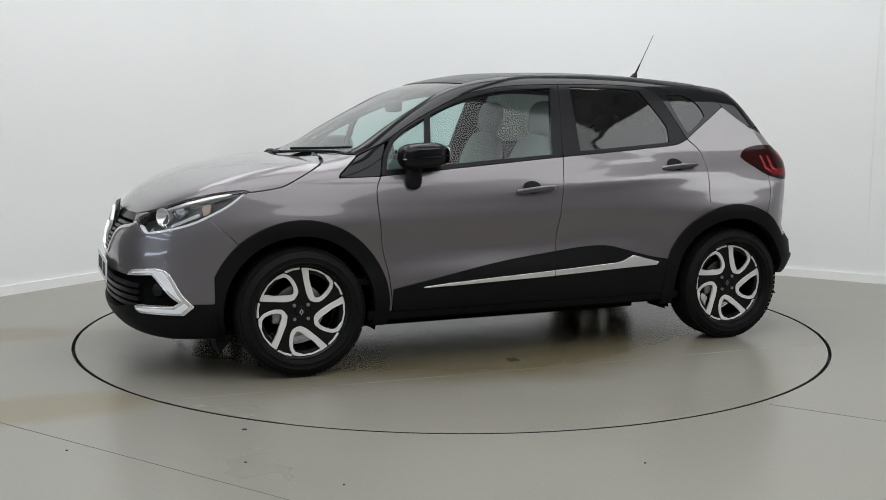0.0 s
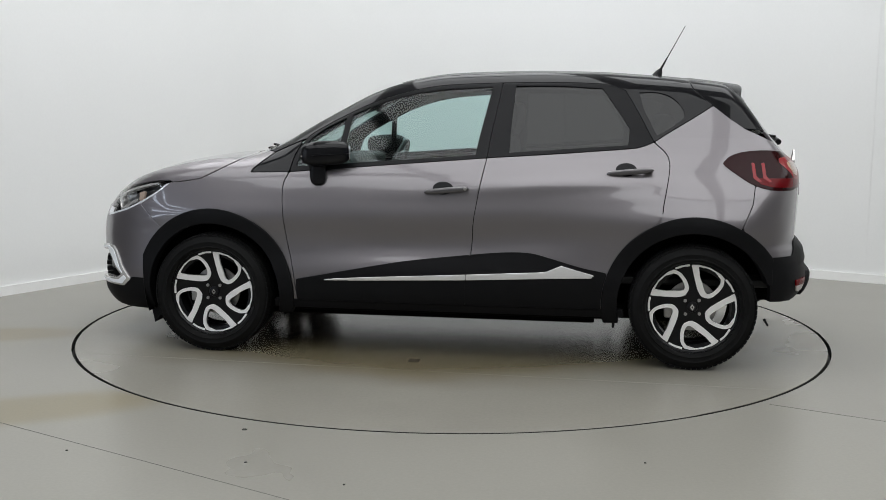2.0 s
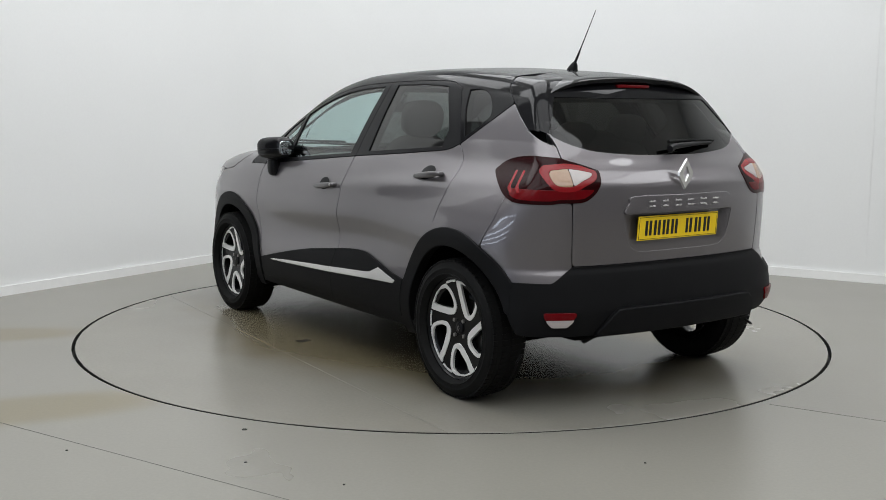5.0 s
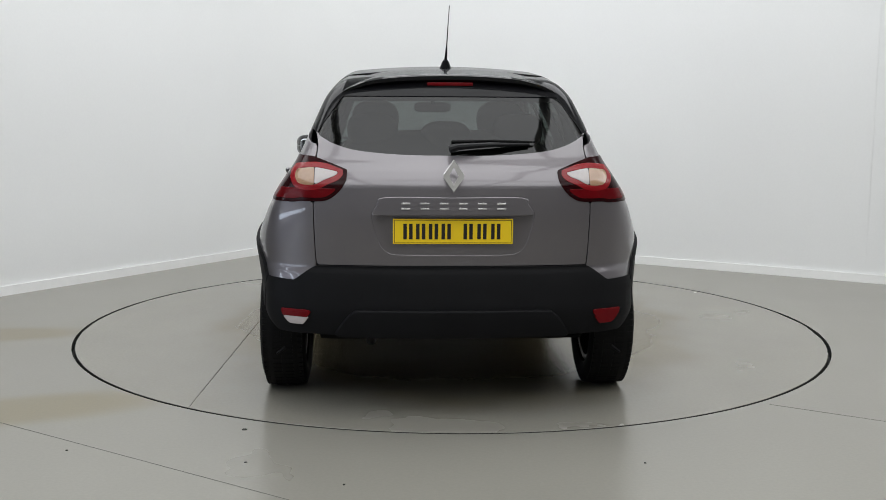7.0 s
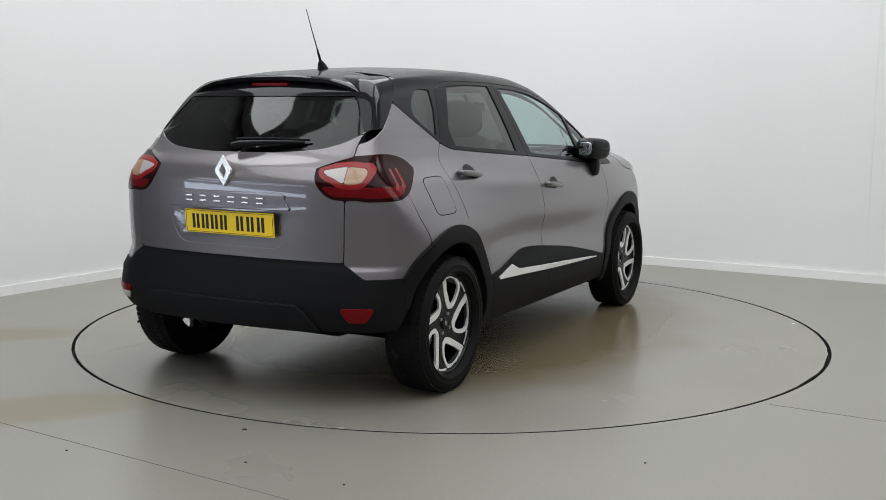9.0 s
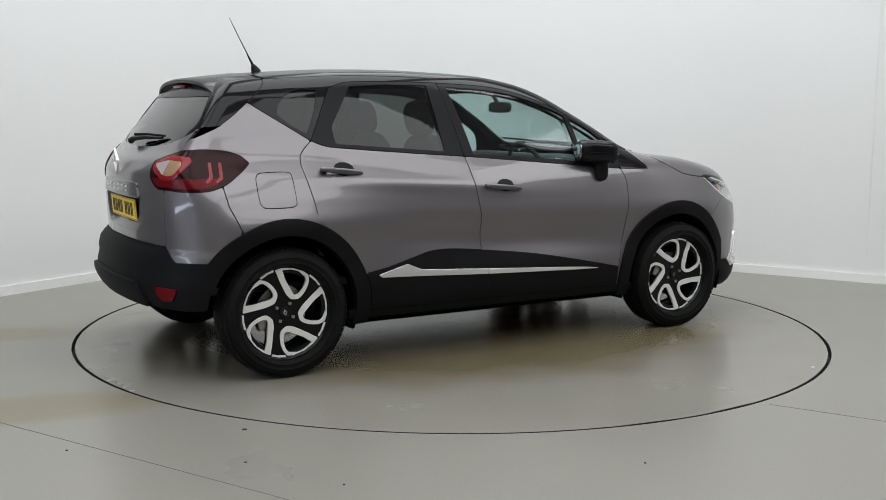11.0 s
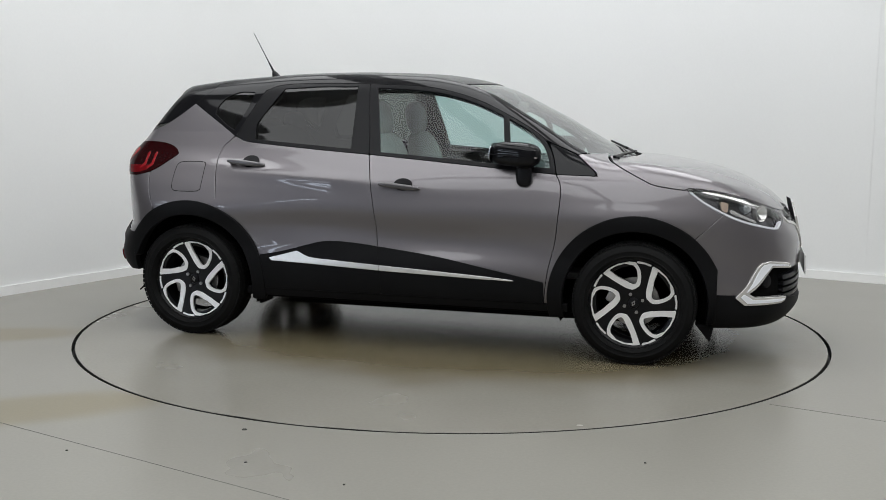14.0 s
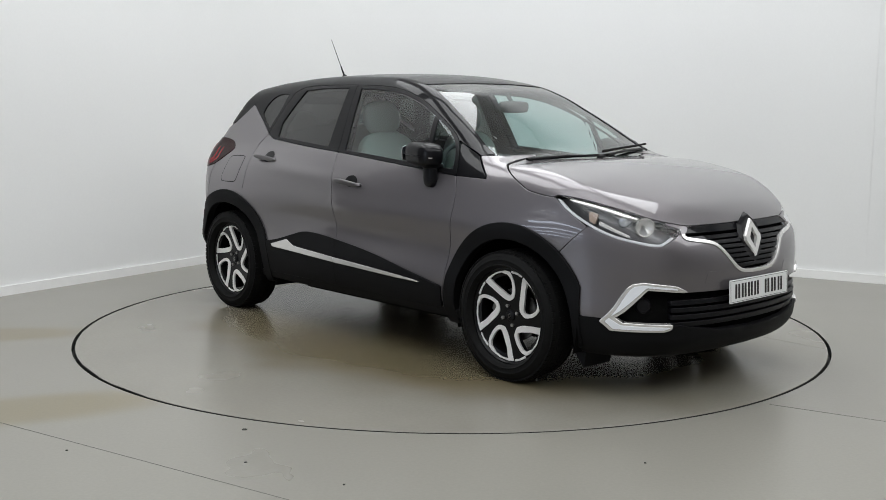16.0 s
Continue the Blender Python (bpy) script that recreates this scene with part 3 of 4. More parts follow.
FOG = [(.757, .375), (.70, .53), (.685, .55), (.655, .558), (.53, .54), (.48, .514), (.54, .519), (.64, .53), (.732, .395), (.712, .37), (.548, .362), (.552, .345), (.58, .335), (.735, .336)]
fog_f = both(rear(FOG), ahead(1.7))

# painted panels
panel("bonnet", F_SURF, minus(both(bonnet_f, lambda p: bonnet_f(p) - G), lamp_f), PAINT, car, fine=1)
FENDER = BONNET[:57] + [(1.6, .90), (1.745, .805), (1.60, .67), (1.55, .3), (.82, .3)] + DOOR_FRONT[::-1] + [(1.09, .995), (1.08, 1.015), (.965, 1.11)]
fender = minus(both(side(FENDER, G), lambda p: -bonnet_f(p) - G), OPEN_F, lamp_f, arch(1.303, .43))
panel("front_wing", H_SURF, fender, PAINT, car, mirror=True, fine=1)
door_f = BELT_F + DOOR_MID[1:] + DOOR_FRONT[::-1][:-1]
panel("front_door", H_SURF, minus(side(door_f, G), OPEN_F), PAINT, car, mirror=True, fine=1)
door_r = BELT_R + DOOR_REAR[1:] + DOOR_MID[::-1][:-1]
panel("rear_door", H_SURF, minus(side(door_r, G), OPEN_R), PAINT, car, mirror=True, fine=1)
QP = QUARTER + [(-1.56, 1.25), (-1.7, 1.19), (-2.2, 1.19), (-2.2, .9), (-1.60, .97), (-1.585, .87), (-1.535, .75), (-1.4, .6), (-1.0, .6)] + DOOR_REAR[:36][::-1]
quarter = minus(both(side(QP, G), lambda p: -tail_zone(p) - G), OPEN_R, lamp_r)
panel("rear_wing", H_SURF, quarter, PAINT, car, mirror=True, fine=1)
CORNER = [(-1.60, .97), (-1.585, .87), (-1.535, .75), (-1.6, .6), (-1.66, .565), (-2.2, .565), (-2.2, .97)]
bump_top = lambda p: p[:, 2] - np.interp(np.abs(p[:, 1]), [0, .59, .63, .69, .9], [.667, .664, .64, .596, .60])
panel("rear_bumper_corner", H_SURF, minus(both(side(CORNER, G), lambda p: -tail_zone(p) - G, bump_top), OPEN_R, lamp_r), PAINT, car, mirror=True, fine=1)
tail_paint = minus(lambda p: np.minimum(tail_zone(p) - G, np.minimum(1.238 - p[:, 2], bump_top(p) - G)), glass_rear, lamp_r)
RECESS = curve([(.355, .888), (.345, .84), (.318, .76), (.285, .725), (.223, .714), (0, .714)], 5)
RECESS = [(0, .966), (.292, .966), (.32, .94), (.355, .898)] + RECESS
RECESS = RECESS + [(-a, b) for a, b in RECESS[::-1]]
recess = both(lambda p: area(p[:, 1], p[:, 2], RECESS), behind(-1.5))
tailgate = panel("tailgate", F_SURF, minus(tail_paint, recess), PAINT, car, fine=1)[0]
panel("number_plate_recess", F_SURF, lambda p: recess(p) + .003, PAINT, tailgate,
      out=lambda p: -.038 * np.clip((recess(p)) / .035, 0, 1) ** 1.5 - .001, thick=.02, roll=0, fine=1)
panel("front_bumper", F_SURF, minus(both(side([(1.745, .81), (1.60, .67), (1.5, .385), (1.80, .385), (2.5, .375), (2.5, .83), (2.0, .83)], G)),
                                    bonnet_f, lamp_f, grille_f, intake_f, fog_f, arch(1.303, .43)), PAINT, car, fine=1)

# black upper body
roof_field = minus(lambda p: np.minimum(area(p[:, 0], p[:, 2], SAIL + [(.81, 1.155)] + FRAME_TOP_F[16:] + FRAME_TOP_R[1:] + [(-1.275, 1.50), (-1.275, 1.8), (1.5, 1.8), (1.24, 1.05), (1.1, 1.04)]),
                                        -cowl(p) - .004) - .002, lambda p: screen(p) + .004, lambda p: tail_zone(p) + G, bonnet_f)
panel("roof", F_SURF, roof_field, GLOSS, car, label="black painted roof and windscreen pillars", fine=1)
panel("mirror_sail", H_SURF, side([(1.085, .996), (1.075, 1.012), (.965, 1.105), (.815, 1.17), (.85, 1.09), (.872, 1.0)], .002), GLOSS, car, mirror=True, fine=1)
panel("tailgate_fin", H_SURF, minus(lambda p: np.minimum(tail_zone(p) - G, np.minimum(p[:, 2] - 1.240, 1.50 - p[:, 2])), lambda p: glass_rear(p) + .002), GLOSS, car, out=-.002, thick=.008, mirror=True, roll=.002, fine=1)


def spoiler():
    """Visor over the rear window: flush with the roof, thin lip behind."""
    bm = bmesh.new()
    rows = []
    for i in range(49):
        u = -1 + 2 * i / 48
        y = .53 * math.copysign(abs(u) ** .9, u)
        e = abs(u) ** 5
        zr = lambda x: float(ROOF(np.array([x]))[0] - CROWN(np.array([x]))[0] * (y / .7) ** 2) - .075 * e
        lip = -1.575 + .04 * abs(u) ** 3
        top = [(x, zr(x) + .004 - .004 * (k == 0)) for k, x in enumerate(np.linspace(-1.275, lip + .012, 12))]
        zl = top[-1][1]
        th = 1 - .6 * abs(u) ** 4
        sec = top + [(lip, zl - .008 * th), (lip + .004, zl - .024 * th), (lip + .03, zl - .036 * th), (-1.50, zl - .056 * th), (-1.42, zl - .07 * th), (-1.30, zl - .03 * th)]
        rows.append([bm.verts.new((x, y, z)) for x, z in sec])
    k = len(rows[0])
    for a, b in zip(rows, rows[1:]):
        for i in range(k):
            bm.faces.new([a[i], a[(i + 1) % k], b[(i + 1) % k], b[i]])
    bm.faces.new(rows[0])
    bm.faces.new(rows[-1][::-1])
    return part("spoiler", bm, GLOSS, car, "black roof spoiler over the tailgate", angle=40)


spoiler()
WF = curve([(.545, 1.312), (.387, 1.378), (.202, 1.43), (.016, 1.455), (-.225, 1.468)], 6)
WF = WF + [(-.20, 1.36), (-.165, 1.19), (-.15, 1.10)] + curve([(-.15, 1.10), (.2, 1.075), (.585, 1.045)], 5)[1:]
WQ = curve([(.575, 1.298), (.70, 1.232), (.775, 1.17), (.815, 1.10), (.835, 1.03)], 5) + [(.615, 1.045)]
WR = [(-.345, 1.475), (-.6, 1.475)] + curve([(-.815, 1.462), (-.86, 1.40), (-.945, 1.275), (-.962, 1.235), (-.955, 1.16)], 5) + [(-.6, 1.135), (-.325, 1.115), (-.333, 1.29)]
WB = curve([(-1.005, 1.44), (-1.10, 1.442), (-1.18, 1.415), (-1.235, 1.36), (-1.25, 1.31)], 4) + [(-1.19, 1.262), (-1.125, 1.222), (-1.10, 1.212), (-1.085, 1.24), (-1.03, 1.35)]
panel("front_door_frame", H_SURF, minus(side(FRAME_TOP_F + B_LINE[1:] + BELT_F[::-1][1:-1], .003), side(WF), side(WQ)), SATIN, car, mirror=True, fine=1)
panel("rear_door_frame", H_SURF, minus(side(FRAME_TOP_R + C_LINE[1:] + BELT_R[::-1][1:] + B_LINE[::-1][1:-1], .003), side(WR)), SATIN, car, mirror=True, fine=1)
panel("rear_side_panel", H_SURF, both(side(C_LINE + QUARTER[1:] + [(-1.28, 1.49), (-1.275, 1.50), (-.935, 1.46)], .003), lambda p: -tail_zone(p) - G, lambda p: -side(WB)(p)), GLOSS, car, mirror=True, fine=1)
for nm, pol, mt in (("front_door_glass", WF, GLASS), ("quarterlight", WQ, GLASS), ("rear_door_glass", WR, PRIVACY), ("rear_quarter_glass", WB, DEEP_GLASS)):
    panel(nm, H_SURF, side(pol, -.004), mt, car, out=-.006, thick=.003, mirror=True, roll=.0005, fine=1)
panel("windscreen", F_SURF, lambda p: screen(p) + .008, GLASS, car, out=-.004, thick=.003, roll=.0005, label="clear laminated windscreen", fine=1)
panel("rear_window", F_SURF, lambda p: glass_rear(p) + .004, PRIVACY, car, out=-.006, thick=.003, roll=.0005, label="dark tinted rear window", fine=1)

# cladding
CLAD_F = curve([(.82, .418), (.545, .472), (.211, .53), (-.137, .573)])
CLAD_R = curve([(-.137, .573), (-.241, .584), (-.361, .592), (-.466, .588), (-.571, .563), (-.722, .522), (-.87, .495)])
panel("door_cladding", H_SURF, minus(side(CLAD_F + [(-.131, .523), (-.113, .463), (-.108, .305), (.82, .305)], .002), arch(1.303, .462)), PLASTIC, car, out=.012, thick=.02, mirror=True, fine=1)
panel("door_cladding", H_SURF, minus(side(CLAD_R + [(-.90, .305), (-.108, .305), (-.113, .463), (-.131, .523)], .002), arch(-1.303, .476)), PLASTIC, car, out=.012, thick=.02, mirror=True, fine=1)
panel("sill", H_SURF, both(side([(.95, .30), (-.95, .30), (-.95, .262), (.95, .262)], 0)), PLASTIC, car, out=.008, thick=.02, mirror=True)
STRIP = curve([(.752, .41), (.515, .434), (-.092, .466), (-.5, .489)]) + [(-.543, .494), (-.587, .512), (-.62, .526), (-.79, .482), (-.776, .470), (-.543, .462), (-.092, .442), (.515, .423)]
panel("silver_strip", H_SURF, both(side(STRIP), ahead(-.112)), CHROME, car, out=.017, thick=.012, mirror=True, fine=1)
panel("silver_strip", H_SURF, both(side(STRIP), behind(-.118)), CHROME, car, out=.017, thick=.012, mirror=True, fine=1)
panel("arch_trim", H_SURF, both(arch(1.303, .458), lambda p: -arch(1.303, .388)(p), above(.235), behind(1.72)), PLASTIC, car, out=.014, thick=.05, mirror=True, roll=.008, fine=1)
panel("arch_trim", H_SURF, both(arch(-1.303, .466), lambda p: -arch(-1.303, .395)(p), above(.235), ahead(-1.69)), PLASTIC, car, out=.014, thick=.05, mirror=True, roll=.008, fine=1)
panel("front_lip", F_SURF, minus(both(side([(1.5, .386), (1.80, .386), (2.5, .376), (2.5, .2), (1.5, .2)], .001), above(.205)), intake_f, fog_f, arch(1.303, .40)), PLASTIC, car, out=.004, thick=.03,
      label="black textured lower front bumper")
low_zone = lambda p: np.minimum(-bump_top(p) - .002, -1.55 - p[:, 0])
bump_out = lambda p: (.006 + .024 * np.clip(-bump_top(p) / .06, 0, 1) * np.clip((-1.62 - p[:, 0]) / .15, 0, 1)
                      - .010 * np.clip((.555 - p[:, 2]) / .02, 0, 1) * np.clip((-1.62 - p[:, 0]) / .1, 0, 1) - .045 * np.clip((.47 - p[:, 2]) / .12, 0, 1) ** 2)
panel("rear_bumper", F_SURF, minus(both(low_zone, above(.362)), arch(-1.303, .40)), PLASTIC, car, fine=1, thick=.03, label="black textured rear bumper", out=bump_out)
SKID = curve([(.50, .375), (.46, .43), (.43, .46), (.38, .472), (0, .474)], 5)
SKID = SKID + [(-a, b) for a, b in SKID[::-1]]
panel("skid_plate", F_SURF, both(lambda p: area(p[:, 1], p[:, 2], SKID + [(-.5, .366), (.5, .366)]), behind(-1.7)), PLASTIC, car, out=lambda p: bump_out(p) + .024, thick=.03, fine=1, roll=.012)
REFL = [(.735, .472), (.61, .472), (.62, .445), (.727, .445)]
panel("reflector", H_SURF, both(rear(REFL), behind(-1.5)), RED, car, out=lambda p: bump_out(p) + .008, mirror=True, label="red rear reflector", fine=1)
rl = panel("reverse_lens", H_SURF, both(rear([(.727, .444), (.62, .444), (.645, .412), (.705, .412)]), behind(-1.5)), CLEAR_LENS, car, out=lambda p: bump_out(p) + .008, mirror=True, fine=1)
rl[1].data.materials[0] = RED

# inner skin behind the gaps
openings = either(side(WF, -.01), side(WQ, -.01), side(WR, -.01), lambda p: glass_rear(p) + .012, lambda p: screen(p) + .01, OPEN_F, OPEN_R, lambda p: lamp_f(p) + .004, side(WB, -.01))
panel("inner_skin", F_SURF, lambda p: np.minimum(-openings(p), np.where(p[:, 0] < -1.45, p[:, 2] - .375, 1.0)), LINER, car, out=-.052, thick=.004, roll=0)

# ---- wheels ----


def lathe(profile, n=72, axis="y"):
    """A turned solid about the y axis from (radius, along) pairs."""
    bm = bmesh.new()
    rows = []
    for i in range(n):
        a = 2 * math.pi * i / n
        rows.append([bm.verts.new((r * math.cos(a), w, r * math.sin(a))) for r, w in profile])
    for i in range(n):
        a, b = rows[i], rows[(i + 1) % n]
        for k in range(len(profile) - 1):
            bm.faces.new([a[k], b[k], b[k + 1], a[k + 1]])
    return bm


def polar(pts, turn=0.0, r=.234):
    return [(-r * k * math.cos(radians(a + turn)), r * k * math.sin(radians(a + turn))) for a, k in pts]


def dish_grid():
    rr, aa = np.linspace(.012, .2365, 50), np.linspace(0, 2 * math.pi, 241)[:-1]
    R, A = np.meshgrid(rr, aa, indexing="ij")
    v = np.stack([R * np.cos(A), -.018 * np.clip(1 - R / .2, 0, 1) ** .7, R * np.sin(A)], -1).reshape(-1, 3)
    idx = np.arange(R.size).reshape(R.shape)
    idx = np.concatenate([idx, idx[:, :1]], 1)
    q = np.stack([idx[:-1, :-1], idx[1:, :-1], idx[1:, 1:], idx[:-1, 1:]], -1).reshape(-1, 4)
    return v, np.concatenate([q[:, [0, 2, 1]], q[:, [0, 3, 2]]])


def dish_normal(v):
    n = np.stack([-.09 * v[:, 0] / .22, np.ones(len(v)), -.09 * v[:, 2] / .22], 1)
    return n / np.linalg.norm(n, axis=1, keepdims=True)


LOOP_OUT = curve([(90, .985), (84, .655), (72, .42), (50, .325), (30, .40), (27, .535), (34, .81), (42, .965)], 6) + [(50, .985), (66, .99), (80, .99)]
LOOP_IN = curve([(81, .955), (74, .69), (57, .485), (41, .44), (35, .56), (39, .80), (44.5, .90)], 6) + [(56, .955), (68, .965)]


def wheel():
    """Five machined loops on a black dish; the outer face looks along +y."""
    bm = lathe([(.19, -.075), (.205, -.08), (.218, -.075), (.205, -.06), (.195, 0), (.2, .05), (.226, .056), (.236, .066), (.2385, .07), (.241, .064), (.242, .05)])
    hub = part("wheel", bm, ALLOY_BLACK, car, "black and machined-silver alloy wheel with tyre")
    tyre = [(.222, -.088), (.24, -.098), (.27, -.104), (.30, -.098), (.318, -.085), (.3265, -.06), (.3275, 0), (.3265, .06), (.318, .085), (.30, .098), (.287, .1015), (.285, .104), (.281, .104), (.279, .102),
            (.27, .104), (.262, .1025), (.26, .105), (.257, .105), (.255, .1), (.246, .09), (.24, .074)]
    bm = lathe(tyre, 96)
    t = part("tyre", bm, RUBBER, hub, angle=60)
    # tread blocks round the shoulder
    bm = bmesh.new()
    for i in range(72):
        m = Matrix.Rotation(2 * math.pi * i / 72, 4, "Y")
        for y0, y1 in ((-.09, -.052), (-.046, -.006), (.006, .046), (.052, .09)):
            k = .3262 if abs(y0 + y1) > .12 else .3278
            vs = box(bm, -.0115, y0, k - .01, .0115, y1, k + (.0015 if abs(y0 + y1) < .12 else -.002))
            for vv in vs:
                vv.co = m @ vv.co
    part("tread", bm, RUBBER, hub, smooth=False)
    g = dish_grid()
    holes = [polar(LOOP_IN, 72 * i) for i in range(5)]
    in_holes = either(*[(lambda p, h=h: area(p[:, 0], p[:, 2], h)) for h in holes])
    d = panel("spoke_dish", g, lambda p: -in_holes(p) - .001, ALLOY_BLACK, hub, out=.058, thick=.03, nf=dish_normal, roll=.002)[0]
    for i in range(5):
        o, h = polar(LOOP_OUT, 72 * i), holes[i]
        panel("spoke_loop", g, lambda p: np.minimum(area(p[:, 0], p[:, 2], o), -area(p[:, 0], p[:, 2], h)), MACHINED, hub, out=.062, thick=.012, nf=dish_normal, roll=.0015)
        arc = polar([(92.5, .955), (100, .965), (111.5, .955), (112, 1.0), (102, 1.0), (92, 1.0)], 72 * i)
        panel("rim_segment", g, lambda p: area(p[:, 0], p[:, 2], arc), MACHINED, hub, out=.061, thick=.01, nf=dish_normal, roll=.001)
    bm = lathe([(.0005, .053), (.02, .0525), (.026, .05), (.029, .045), (.029, .03)], 40)
    part("hub_cap", bm, SATIN, hub)
    bm = bmesh.new()
    for k, w in ((1.0, .0545), ):
        ring = [(0, .017), (.011, 0), (0, -.017), (-.011, 0)]
        a = [bm.verts.new((x, w, z)) for x, z in ring]
        b = [bm.verts.new((x * .45, w, z * .45)) for x, z in ring]
        for i in range(4):
            bm.faces.new([a[i], a[(i + 1) % 4], b[(i + 1) % 4], b[i]])
    bmesh.ops.solidify(bm, geom=bm.faces[:], thickness=.002)
    part("badge", bm, CHROME, hub)
    for i in range(4):
        bm = bmesh.new()
        bmesh.ops.create_cone(bm, cap_ends=True, segments=6, radius1=.0095, radius2=.008, depth=.016,
                              matrix=pose(.05 * math.cos(radians(90 * i + 45)), .046, .05 * math.sin(radians(90 * i + 45)), 90, 0, 0))
        part("wheel_bolt", bm, STEEL, hub)
    bm = lathe([(.07, .0), (.132, .0), (.134, -.005), (.132, -.012), (.07, -.012), (.06, .02), (.02, .022)], 48)
    part("brake_disc", bm, STEEL, hub)
    bm = bmesh.new()
    box(bm, .07, -.03, -.06, .145, .028, .06, .012)
    part("brake_caliper", bm, STEEL, hub)
    return hub


W_Y = .770
base_wheel = wheel()
base_wheel.matrix_basis = pose(1.303, W_Y, .3275)
copy_thing(base_wheel, pose(-1.303, W_Y, .3275, 0, 3, 0))
copy_thing(base_wheel, pose(-1.303, -W_Y, .3275, 0, 14, 180))
copy_thing(base_wheel, pose(1.303, -W_Y, .3275, 0, -25, 180))

# ---- underbody ----
bm = bmesh.new()
box(bm, -1.30, -.60, .21, 1.95, .60, .30, .02)
box(bm, -1.84, -.58, .335, -1.30, .58, .40, .01)
box(bm, -.86, -.76, .235, .86, .76, .30, .01)
box(bm, -.80, -.58, .175, 1.55, .58, .245, .01)
part("underbody", bm, LINER, car, smooth=False)
for wx in (1.303, -1.303):
    for s in (1, -1):
        bm = bmesh.new()
        n = 40
        prof = [(.415, .50), (.415, .80)]
        rows = []
        for i in range(n + 1):
            a = radians(-18 + (216 if wx > 0 else 186) * i / n)
            rows.append([bm.verts.new((wx + r * math.cos(a), s * w, .33 + r * math.sin(a))) for r, w in prof] + [bm.verts.new((wx, s * .50, .33))])
        for a, b in zip(rows, rows[1:]):
            bm.faces.new([a[0], b[0], b[1], a[1]])
            bm.faces.new([a[0], b[0], b[2], a[2]])
        bmesh.ops.remove_doubles(bm, verts=bm.verts, dist=1e-5)
        part("wheel_arch_liner", bm, LINER, car)
    bm = bmesh.new()
    bmesh.ops.create_cone(bm, cap_ends=True, segments=16, radius1=.035, radius2=.035, depth=1.3, matrix=pose(wx, 0, .30, 90, 0, 0))
    part("axle_beam", bm, LINER, car)
for s in (1, -1):
    bm = bmesh.new()
    vs = [bm.verts.new((x, s * y, z)) for y in (.52, .72) for x, z in ((1.72, .215), (1.62, .215), (1.70, .12))]
    for f in ((0, 1, 2), (5, 4, 3), (0, 3, 4, 1), (1, 4, 5, 2), (2, 5, 3, 0)):
        bm.faces.new([vs[i] for i in f])
    part("wheel_deflector", bm, PLASTIC, car, smooth=False)
    bm = bmesh.new()
    box(bm, -.905, s * .68 - .08, .19, -.893, s * .68 + .09, .30, .003)
    part("mud_flap", bm, PLASTIC, car, smooth=False)
bm = lathe([(.018, -.09), (.018, .05), (.021, .052), (.021, -.09)], 24)
for v in bm.verts:
    v.co = pose(-1.70, .36, .31, -30, 0, -90) @ v.co
part("exhaust_tip", bm, SATIN, car)


# ---- lamps ----
panel("headlight", H_SURF, lamp_f, LAMP_GLASS, car, out=0, thick=.004, mirror=True, roll=.001, label="clear polycarbonate headlight lens", fine=1)
HOUSE = mat("silver_lamp_housing", (0.11, 0.11, 0.115), 0.3, 0.7, grain=0.15, scale=60)
panel("headlight_housing", H_SURF, lamp_f, HOUSE, car, out=-.06, thick=.02, mirror=True, fine=1)
LED = mat("white_lamp_diffuser", (0.7, 0.72, 0.75), 0.25, emit=0.08)
low_edge = lambda p: np.minimum(np.minimum(lamp_f(p) - .006, .0125 - lamp_f(p)), .93 - p[:, 2] - .62 * (np.clip(p[:, 0], 1.55, 2.1) - 1.56) * .55)
top_edge = lambda p: np.minimum(np.minimum(lamp_f(p) - .008, .017 - lamp_f(p)), -(.945 - p[:, 2] - .62 * (np.clip(p[:, 0], 1.55, 2.1) - 1.56) * .42))
panel("light_guide", H_SURF, low_edge, LED, car, out=-.006, thick=.02, mirror=True, label="white light guide along the headlight's lower edge", fine=2)
panel("headlight_brow", H_SURF, top_edge, CHROME, car, out=-.008, thick=.02, mirror=True, fine=2)
AMBER = mat("amber_indicator", (0.4, 0.31, 0.25), 0.3, grain=0.1, scale=60)
panel("indicator", H_SURF, both(side([(1.735, .88), (1.775, .87), (1.77, .82), (1.745, .83)]), lambda p: lamp_f(p) - .025), AMBER, car, out=-.02, mirror=True, fine=2)
panel("light_bar", H_SURF, both(side([(1.79, .835), (1.92, .775), (1.925, .765), (1.79, .82)]), lambda p: lamp_f(p) - .02), CHROME, car, out=-.02, mirror=True, fine=2)
LENS = mat("projector_glass", (0.55, 0.58, 0.62), 0.04, 0.6, coat=1.0)
for s in (1, -1):
    for (x, y, z, r), nm in (((1.862, .638, .835, .032), "projector_lens"), ((1.93, .585, .805, .042), "reflector_bowl")):
        d = Vector((.8, .6 * s, 0)).to_track_quat("Y", "Z").to_matrix().to_4x4()
        bm = lathe([(r * .2, -.02), (r * .8, -.005), (r, .012), (r * 1.08, .012), (r * 1.1, -.02)] if nm == "reflector_bowl" else
                   [(.0005, .02), (r * .5, .017), (r * .85, .006), (r, -.004), (r * 1.12, .004), (r * 1.2, -.03)], 32)
        for v in bm.verts:
            v.co = Matrix.Translation((x, y * s, z)) @ d @ v.co
        part(nm, bm, CHROME if nm == "reflector_bowl" else LENS, car)

